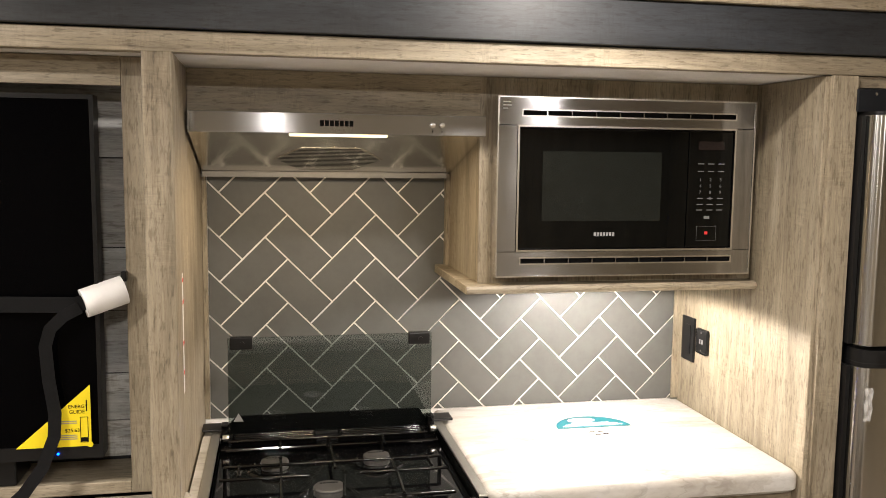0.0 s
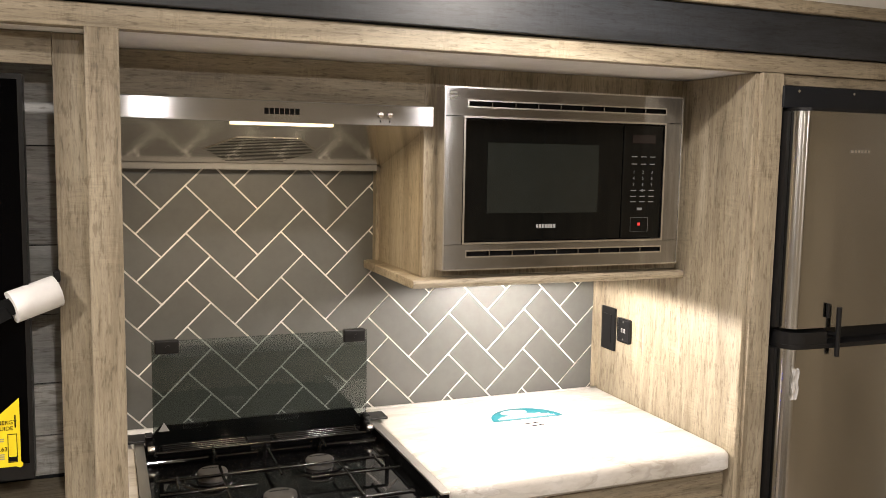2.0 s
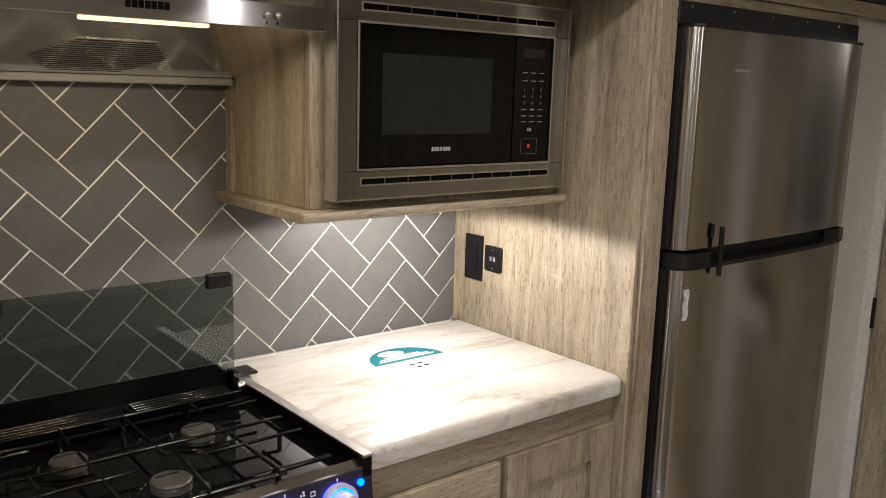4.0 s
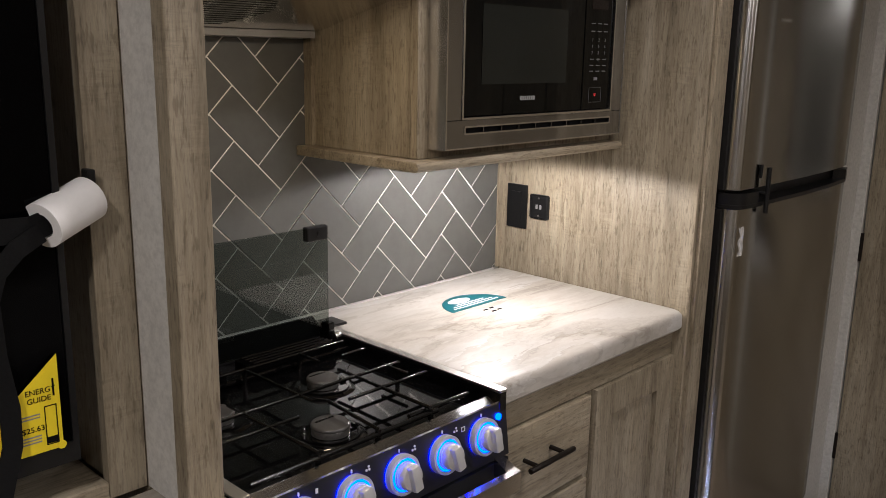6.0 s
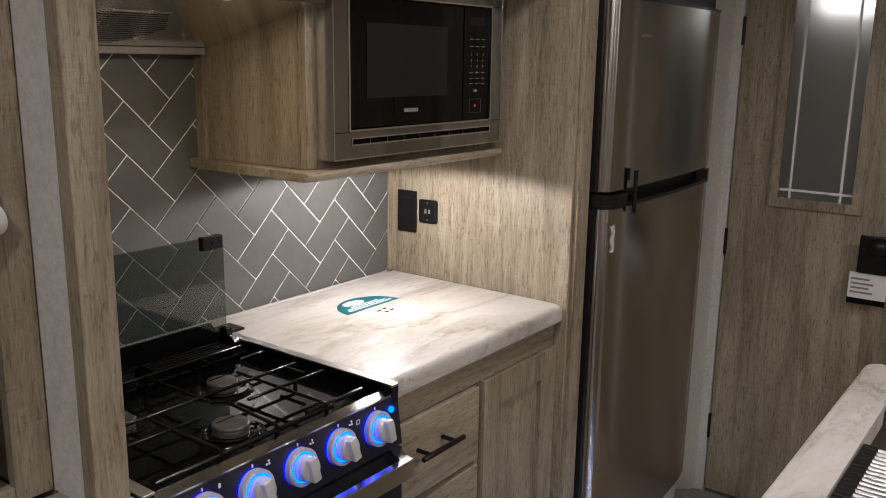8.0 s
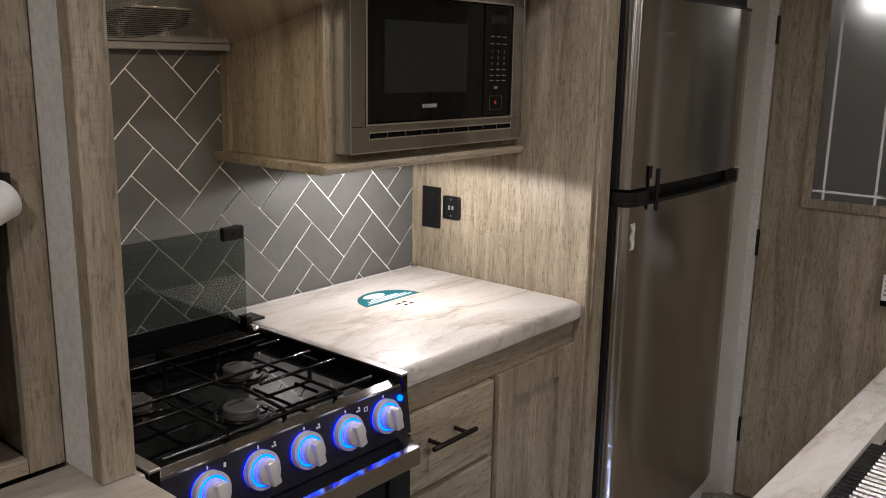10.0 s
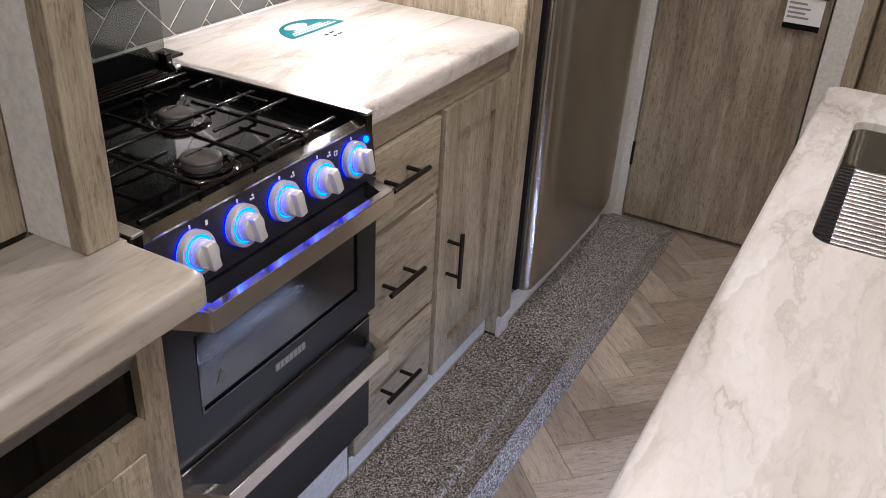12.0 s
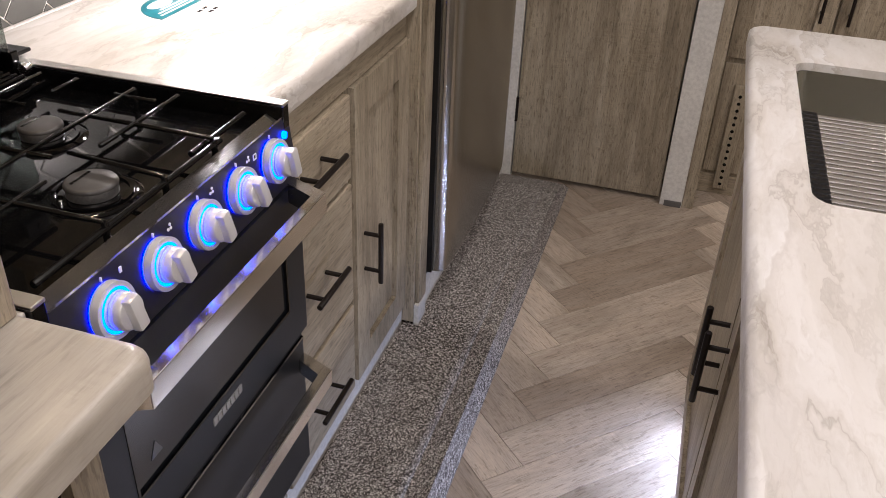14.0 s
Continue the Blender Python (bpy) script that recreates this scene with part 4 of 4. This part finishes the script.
# burners, grates, rear vents
for x, y, r in ((0.103, 1.602, 0.030), (0.213, 1.760, 0.0275), (0.000, 1.760, 0.0275)):
    b = part("burner", cyl((x, y, 0.9485), (x, y, 0.9515), 0.058, 0.050, 36, bevel=0.001), enamel, rg, "black burner bowl", True)
    part("rim", disc_ring(Vector((x, y, 0.9517)), Vector((0, 0, 1)), 0.042, 0.047, 0.0022), enamel, b, "glossy black rim", True)
    part("head", cyl((x, y, 0.9518), (x, y, 0.9625), r + 0.0005, r - 0.001, 36, bevel=0.001), head_metal, b, "", True)
    part("cap", cyl((x, y, 0.9627), (x, y, 0.9685), r + 0.002, r, 36, bevel=0.002), burner_cap, b, "dull grey cap", True)
    part("igniter", cyl((x - 0.041, y + 0.012, 0.952), (x - 0.041, y + 0.012, 0.959), 0.002, n=8), chrome, b)
    for n in range(6):
        part("cap_print", box(x - 0.018 + n * 0.0062, x - 0.0135 + n * 0.0062, y + 0.012, y + 0.016, 0.9686, 0.9690), iron, b)
GZ = 0.979
GY = 1.516
RODS = (
    ((0.165, 1.632), (0.342, 1.632)), ((-0.105, 1.632), (0.066, 1.632)), ((-0.100, 1.701), (0.340, 1.701)),
    ((0.286, 1.797), (0.342, 1.797)), ((-0.100, 1.797), (-0.048, 1.797)), ((0.312, 1.648), (0.312, 1.714)), ((-0.070, 1.648), (-0.070, 1.714)),
    ((0.124, GY), (0.136, 1.648)), ((0.236, GY), (0.238, 1.748)), ((0.012, GY), (0.012, 1.745)), ((0.118, 1.665), (0.118, 1.862)),
    ((0.012, 1.798), (0.012, 1.862)), ((0.236, 1.798), (0.236, 1.862)), ((-0.100, 1.858), (0.340, 1.858)))
gr = part("grate", cyl((-0.100, GY, GZ - 0.008), (0.250, GY, GZ - 0.008), 0.0042, n=10), iron, rg, "black wire pan grate", True)
part("rod", cyl((0.20, GY + 0.012, GZ - 0.008), (0.335, GY + 0.012, GZ - 0.008), 0.0042, n=10), iron, gr, "", True)
for a, b in RODS:
    part("rod", cyl((*a, GZ), (*b, GZ), 0.0031, n=10, bevel=0.001), iron, gr, "", True)
for x, y in ((0.012, GY), (0.124, GY), (0.236, GY), (0.012, 1.858), (0.118, 1.858), (0.236, 1.858), (0.338, 1.701), (-0.098, 1.701)):
    part("foot", cyl((x, y, 0.9487), (x, y, GZ), 0.0042, n=10), iron, gr, "", True)
for x0, x1 in ((-0.085, 0.085), (0.150, 0.330)):
    v = part("vent", box(x0 - 0.008, x1 + 0.008, 1.874, 1.928, 0.9602, 0.972, 0.002), enamel, rg, "black vent with ribs")
    for n in range(4):
        y = 1.881 + n * 0.0125
        part("rib", cyl((x0, y, 0.9740), (x1, y, 0.9740), 0.0038, n=10), enamel, v, "", True)
for x, s in ((RX0 + 0.024, 1), (RX1 - 0.034, 1)):
    part("hinge", cyl((x, 1.905, 0.972), (x + 0.014, 1.905, 0.972), 0.0095, n=18, bevel=0.001), chrome, rg, "chrome lid hinge", True)
    part("hinge_post", box(x - 0.004, x + 0.012, 1.915, 1.945, 0.9605, 0.998, 0.002), enamel, rg)
part("back_plate", prism([(-0.125, 0.9605), (-0.105, 0.985), (-0.085, 1.010), (0.335, 1.010), (0.352, 0.985), (0.365, 0.9605)], "y", 1.944, 1.950), plastic_black, rg)
for x0, x1 in ((-0.160, -0.098), (0.352, 0.416)):
    part("wing", box(x0, x1, 1.935, 1.985, 0.9780, 0.984, 0.002), plastic_black, rg, "black end plate")
lid = part("glass_cover", box(-0.101, 0.361, 1.9260, 1.9310, 0.972, 1.194, 0.001), cover_glass, rg, "raised tinted glass cover")
lid.visible_shadow = False
for x0 in (-0.096, 0.306):
    c = part("clip", box(x0, x0 + 0.050, 1.919, 1.9355, 1.168, 1.197, 0.003), plastic_black, lid, "black corner clip")
    part("screw", cyl((x0 + 0.027, 1.9188, 1.182), (x0 + 0.027, 1.9165, 1.182), 0.005, n=12), plastic_black, c)
part("warning", prism([(-0.090, 1.003), (-0.068, 1.003), (-0.079, 1.022)], "y", 1.9248, 1.9256), print_grey, lid, "small warning triangle")

# ---- island with sink ----
isl = thing("island_cabinet", (0.46, 0.55, 0), "oak kitchen island cabinet with dark bar handles", "cabinet")
IY = 0.815
part("body", frame_ring(rect(-0.185, 1.115, 0.335, IY - 0.02), rect(0.37, 0.97, 0.38, IY - 0.022), "z", 0.07, 0.909), oak_z, isl)
part("floor_board", box(0.3702, 0.9698, 0.3802, IY - 0.0222, 0.071, 0.085), oak_x, isl)
part("toe_board", box(-0.15, 1.08, 0.37, IY - 0.06, 0.001, 0.069), oak_x, isl)
for x0, x1, hx in ((0.005, 0.528, 0.50), (0.538, 1.105, 0.570)):
    d = part("door", frame_ring(rect(x0, x1, 0.09, 0.80), rect(x0 + 0.055, x1 - 0.055, 0.145, 0.745), "y", IY - 0.019, IY), oak_z, isl)
    part("panel", box(x0 + 0.055, x1 - 0.055, IY - 0.018, IY - 0.009, 0.145, 0.745), oak_z, d)
    bar_handle((hx, IY + 0.036, 0.655), (hx, IY + 0.036, 0.515), (0, 0.036, 0), d)
part("top_rail", box(-0.185, 1.115, IY - 0.0195, IY - 0.004, 0.805, 0.908), oak_x, isl)
counter("island_countertop", "white and taupe marbled island top with a sink cut-out", -0.225, 1.155, 0.30, 0.857, 0.91, 0.95, 0.03, (0.400, 0.951, 0.40, 0.780, 0.03), edge=0.012)

ls = thing("toe_kick_light", (0.47, 0.775, 0.045), "cool white light strip under the island", "light strip")
part("lens", box(-0.08, 1.02, 0.768, 0.774, 0.048, 0.062, 0.001), glow("toe_glow", (0.78, 0.86, 1.0), 3.0), ls)
part("channel", box(-0.085, 1.025, 0.7555, 0.7675, 0.046, 0.064), plastic_white, ls)

sk = thing("kitchen_sink", (0.67, 0.57, 0.70), "undermount stainless kitchen sink in the island", "sink")
so = rounded(0.386, 0.954, 0.394, 0.788, 0.034, 8)
bm = bmesh.new()
inner = [[bm.verts.new((0.67 + (x - 0.67) * f, 0.591 + (y - 0.591) * f, z)) for x, y in so] for f, z in ((1.008, 0.9085), (0.967, 0.9088), (0.967, 0.938), (0.962, 0.938), (0.958, 0.86), (0.945, 0.74), (0.90, 0.722))]
for a, b in zip(inner, inner[1:]):
    for i in range(len(so)):
        bm.faces.new((a[i], a[(i + 1) % len(so)], b[(i + 1) % len(so)], b[i]))
bm.faces.new(inner[-1])
basin = part("basin", bm, steel("sink_steel", (0.50, 0.48, 0.41), 0.25), sk, "brushed stainless basin", True)
basin.modifiers.new("shell", "SOLIDIFY").thickness = 0.0015
part("drain", disc_ring(Vector((0.67, 0.57, 0.7225)), Vector((0, 0, 1)), 0.02, 0.045, 0.003), chrome, sk, "chrome drain", True)

rk = thing("drying_rack", (0.56, 0.57, 0.942), "roll-up stainless drying rack laid over the sink", "dish rack")
for n in range(22):
    x = 0.400 + n * 0.0152
    part("tube", cyl((x, 0.415, 0.9395), (x, 0.768, 0.9395), 0.0048, n=10), chrome, rk, "", True)
for y in (0.766, 0.418):
    e = part("end_strip", box(0.394, 0.728, y - 0.012, y + 0.012, 0.930, 0.9345, 0.001), plastic_black, rk, "black rubber edge")
    for n in range(22):
        x = 0.400 + n * 0.0152
        part("sleeve", box(x - 0.0062, x + 0.0062, y - 0.012, y + 0.012, 0.9348, 0.9455, 0.002), plastic_black, e)

# ---- television niche ----
struct("niche_stile", box(-0.255, -0.2065, 1.583, 1.60, 0.9855, 1.766, 0.001), oak_z)
struct("niche_side", box(-0.250, -0.2065, 1.6005, 1.708, 1.006, 1.766), oak_z)
struct("niche_header", box(-1.5, -0.2555, 1.583, 1.60, 1.716, 1.766, 0.001), oak_x)
struct("niche_ledge", box(-1.5, -0.2555, 1.583, 1.708, 0.9855, 1.008, 0.002), oak_x)
struct("niche_left", box(-1.5, -1.46, 1.40, BACK, 0.10, 1.766), oak_z)
nb = struct("wall_niche", box(-1.5, -0.2065, 1.715, 1.735, 0.98, 1.766), black_wood)
zs = (1.012, 1.085, 1.178, 1.300, 1.421, 1.591, 1.764)
for n, (z0, z1) in enumerate(zip(zs, zs[1:])):
    cut = -0.62 - 0.17 * (n % 3)
    for x0, x1 in ((-1.458, cut - 0.001), (cut + 0.001, -0.2515)):
        part("plank", box(x0, x1, 1.7085 - 0.002 * (n % 2), 1.7145, z0 + 0.001, z1 - 0.001, 0.0012), barn_wood, nb)

tv = thing("television", (-0.76, 1.58, 1.009), "black flat television strapped into an oak niche", "television")
TX0, TX1, TZ0, TZ1, TY = -1.22, -0.297, 1.064, 1.698, 1.557
part("bezel", frame_ring(rect(TX0, TX1, TZ0, TZ1), rect(TX0 + 0.007, TX1 - 0.007, TZ0 + 0.024, TZ1 - 0.008), "y", TY, TY + 0.04), plastic_black, tv, "glossy black bezel")
part("screen", box(TX0 + 0.0071, TX1 - 0.0071, TY + 0.003, TY + 0.039, TZ0 + 0.0241, TZ1 - 0.0081), screen, tv, "dark screen")
part("back", box(TX0 + 0.05, TX1 - 0.06, TY + 0.041, TY + 0.08, TZ0 + 0.06, TZ1 - 0.08, 0.012), plastic_black, tv)
for x in (-1.05, -0.47):
    part("foot", box(x - 0.02, x + 0.02, 1.588, 1.68, 1.0085, 1.0635, 0.004), plastic_black, tv)
part("standby_light", cyl((-0.372, TY - 0.0002, 1.0745), (-0.372, TY - 0.002, 1.0745), 0.002, n=10), led_blue, tv, "small blue light")

eg = thing("energy_label", (-0.35, 1.556, 1.087), "yellow triangular energy label on the television", "label")
part("sheet", prism([(-0.440, 1.087), (-0.316, 1.087), (-0.316, 1.197)], "y", 1.5545, 1.5556), yellow, eg)
part("dot", cyl((-0.318, 1.5545, 1.090), (-0.318, 1.5535, 1.090), 0.005, n=16), yellow, eg)
text("heading", "ENERGY", pose(-0.3365, 1.5541, 1.1585, 90), 0.0088, ink, eg)
text("heading", "GUIDE", pose(-0.3385, 1.5541, 1.1490, 90), 0.0088, ink, eg)
text("price", "$25.63", pose(-0.347, 1.5541, 1.116, 90), 0.0090, ink, eg)
part("bracket", box(-0.3235, -0.3215, 1.5538, 1.5544, 1.150, 1.170), ink, eg)
part("frame", frame_ring(rect(-0.334, -0.3205, 1.094, 1.140), rect(-0.333, -0.3215, 1.095, 1.139), "y", 1.5538, 1.5544), ink, eg)
part("mark", box(-0.333, -0.3215, 1.5538, 1.5544, 1.0955, 1.103), ink, eg)
for n in range(5):
    part("print_line", box(-0.372 + 0.004 * (n % 2), -0.339, 1.5538, 1.5544, 1.132 - 0.0035 * n - 0.006 * (n > 1) - 0.012 * (n > 1), 1.1335 - 0.0035 * n - 0.006 * (n > 1) - 0.012 * (n > 1)), print_grey, eg)


def ribbon(points, half, thick):
    """A strap through points (x, y, z), its width across the path in the x-z plane."""
    bm = bmesh.new()
    pts = [Vector(p) for p in points]
    rows = []
    for i, p in enumerate(pts):
        d = (pts[min(i + 1, len(pts) - 1)] - pts[max(i - 1, 0)])
        s = Vector((d.z, 0, -d.x)).normalized() * half
        rows.append([bm.verts.new(p + s), bm.verts.new(p - s), bm.verts.new(p - s + Vector((0, thick, 0))), bm.verts.new(p + s + Vector((0, thick, 0)))])
    for a, b in zip(rows, rows[1:]):
        for i in range(4):
            bm.faces.new((a[i], a[(i + 1) % 4], b[(i + 1) % 4], b[i]))
    bm.faces.new(rows[0])
    bm.faces.new(rows[-1])
    return bm


sp = thing("tie_strap", (-0.76, 1.55, 1.34), "black webbing strap round the television with a white foam sleeve", "strap")
part("band", ribbon([(-1.235, 1.550, 1.343), (-0.8, 1.548, 1.343), (-0.45, 1.546, 1.343), (-0.335, 1.544, 1.340), (-0.285, 1.552, 1.352), (-0.258, 1.585, 1.362)], 0.0135, 0.0025), strap_black, sp)
part("tail", ribbon([(-0.325, 1.541, 1.336), (-0.352, 1.538, 1.322), (-0.374, 1.538, 1.300), (-0.383, 1.540, 1.270), (-0.380, 1.543, 1.21), (-0.372, 1.543, 1.15), (-0.374, 1.540, 1.11), (-0.392, 1.530, 1.06), (-0.42, 1.515, 1.02), (-0.455, 1.49, 0.992)], 0.0105, 0.0025), strap_black, sp, "loose hanging end")
a, b = Vector((-0.321, 1.549, 1.3415)), Vector((-0.258, 1.575, 1.361))
tube = part("sleeve", disc_ring(a, (b - a).normalized(), 0.014, 0.0255, (b - a).length), plastic_white, sp, "white foam tube", True)
part("buckle", box(-0.262, -0.252, 1.565, 1.582, 1.376, 1.394, 0.002), plastic_black, sp)

# ---- cabinet under the television ----
tc_ = thing("media_cabinet", (-0.8, 1.5, FLOOR2), "oak media cabinet with a black glass inset under the television", "cabinet")
CY = 1.40
part("body", box(-1.455, -0.188, CY + 0.03, 1.58, FLOOR2 + 0.001, 0.939), oak_z, tc_)
part("front_frame", frame_ring(rect(-1.455, -0.188, FLOOR2 + 0.001, 0.939), rect(-1.40, -0.227, 0.795, 0.893), "y", CY, CY + 0.029), oak_z, tc_)
ins = part("inset", box(-1.3995, -0.2275, CY + 0.014, CY + 0.0285, 0.7955, 0.8925), dark_glass, tc_, "black glass inset")
part("bevel", prism([(CY + 0.002, 0.8925), (CY + 0.0135, 0.866), (CY + 0.0138, 0.8925)], "x", -1.3995, -0.2275), grey_cap, ins, "grey slanted edge")
part("lower_door", box(-1.38, -0.236, CY - 0.004, CY - 0.0005, 0.16, 0.752, 0.001), oak_z, tc_)
counter("media_shelf", "pale oak laminate shelf with a rounded edge under the television", -1.455, -0.152, 1.345, 1.581, 0.940, 0.985, 0.022, corners=(0, 1, 0, 0), edge=0.012, material=shelf_wood)["category"] = "shelf"

lb = thing("side_label", (-0.1605, 1.59, 1.17), "thin red and white label on the niche's side panel", "label")
part("sheet", box(-0.1615, -0.1605, 1.586, 1.602, 1.165, 1.385), plastic_white, lb)
for z in (1.20, 1.255, 1.33, 1.37):
    part("stripe", box(-0.1604, -0.1600, 1.586, 1.602, z, z + 0.007), red_ink, lb)

# ---- recessed ceiling lights ----
for x, y, _ in CEILING_LIGHTS:
    cl = thing("ceiling_light", (x, y, CEIL), "round white recessed ceiling light, lit", "ceiling light", "ceiling lights")
    part("rim", disc_ring(Vector((x, y, CEIL - 0.0005)), Vector((0, 0, -1)), 0.058, 0.075, 0.008), plastic_white, cl, "", True)
    part("diffuser", cyl((x, y, CEIL - 0.0005), (x, y, CEIL - 0.006), 0.0575, n=32), ceiling_glow, cl, "glowing diffuser")

# ---- herringbone tiles of the splashback ----
sb = struct("wall_splashback", box(-0.161, 1.034, BACK - 0.004, BACK + 0.002, 0.955, 1.549), grout)
struct("trim_splash_right", box(1.034, 1.0545, BACK - 0.009, BACK + 0.002, 0.9705, 1.3155, 0.001), oak_z)
struct("trim_splash_left", box(-0.1615, -0.150, BACK - 0.010, BACK - 0.0045, 0.9705, 1.548, 0.001), oak_z)
TW, C45 = 0.0746, math.sqrt(0.5)
for u, v, du, dv in herringbone(TW, 2, 0.0039, 9):
    quad = [(u, v), (u + du, v), (u + du, v + dv), (u, v + dv)]
    quad = [(-0.0705 + (p - q) * C45, 1.459 + (p + q) * C45) for p, q in quad]
    if max(p[0] for p in quad) < -0.149 or min(p[0] for p in quad) > 1.033:
        continue
    if max(p[1] for p in quad) < 0.9705 or min(p[1] for p in quad) > 1.548:
        continue
    poly = clip_poly(quad, -0.149, 1.033, 0.9705, 1.548)
    if len(poly) > 2 and area(poly) > 2e-5:
        part("tile", prism(poly, "y", BACK - 0.0066, BACK - 0.0041), tile_grey, sb)

# ---- herringbone planks of the floor ----
PW, PN_ = 0.1107, 5
full = None
for u, v, du, dv in herringbone(PW, PN_, 0.0012, 8):
    cu_, cv = u + du / 2, v + dv / 2
    cx, cy = 0.925 + (cu_ + cv) * C45, 1.145 + (cv - cu_) * C45
    if not (-3.4 < cx < 2.45 and -1.5 < cy < 1.5):
        continue
    quad = [(0.925 + (p + q) * C45, 1.145 + (q - p) * C45) for p, q in ((u, v), (u + du, v), (u + du, v + dv), (u, v + dv))]
    inside = clip_poly(quad, -3.198, 3.198, -1.348, 2.198)
    if len(inside) < 3 or area(inside) < 1e-4:
        continue
    if area(inside) < du * dv * 0.999:
        # planks cut off at the walls
        part("plank", prism(inside, "z", -0.0035, 0.0), plank_wood, FLOOR)
        continue
    if full is None:
        bm = box(-PW * PN_ / 2 + 0.0006, PW * PN_ / 2 - 0.0006, -PW / 2 + 0.0006, PW / 2 - 0.0006, -0.0035, 0.0, 0.0007, 1)
        full = part("plank", bm, plank_wood, FLOOR)
        mesh = full.data
        mesh.transform(Matrix.Translation(at_of(FLOOR)))
        ob = full
    else:
        ob = new("plank", mesh)
        ob.parent = FLOOR
    ob.matrix_basis = Matrix.Translation(Vector((cx, cy, 0)) - at_of(FLOOR)) @ pose(0, 0, 0, 0, 0, -45 if du > dv else 45)
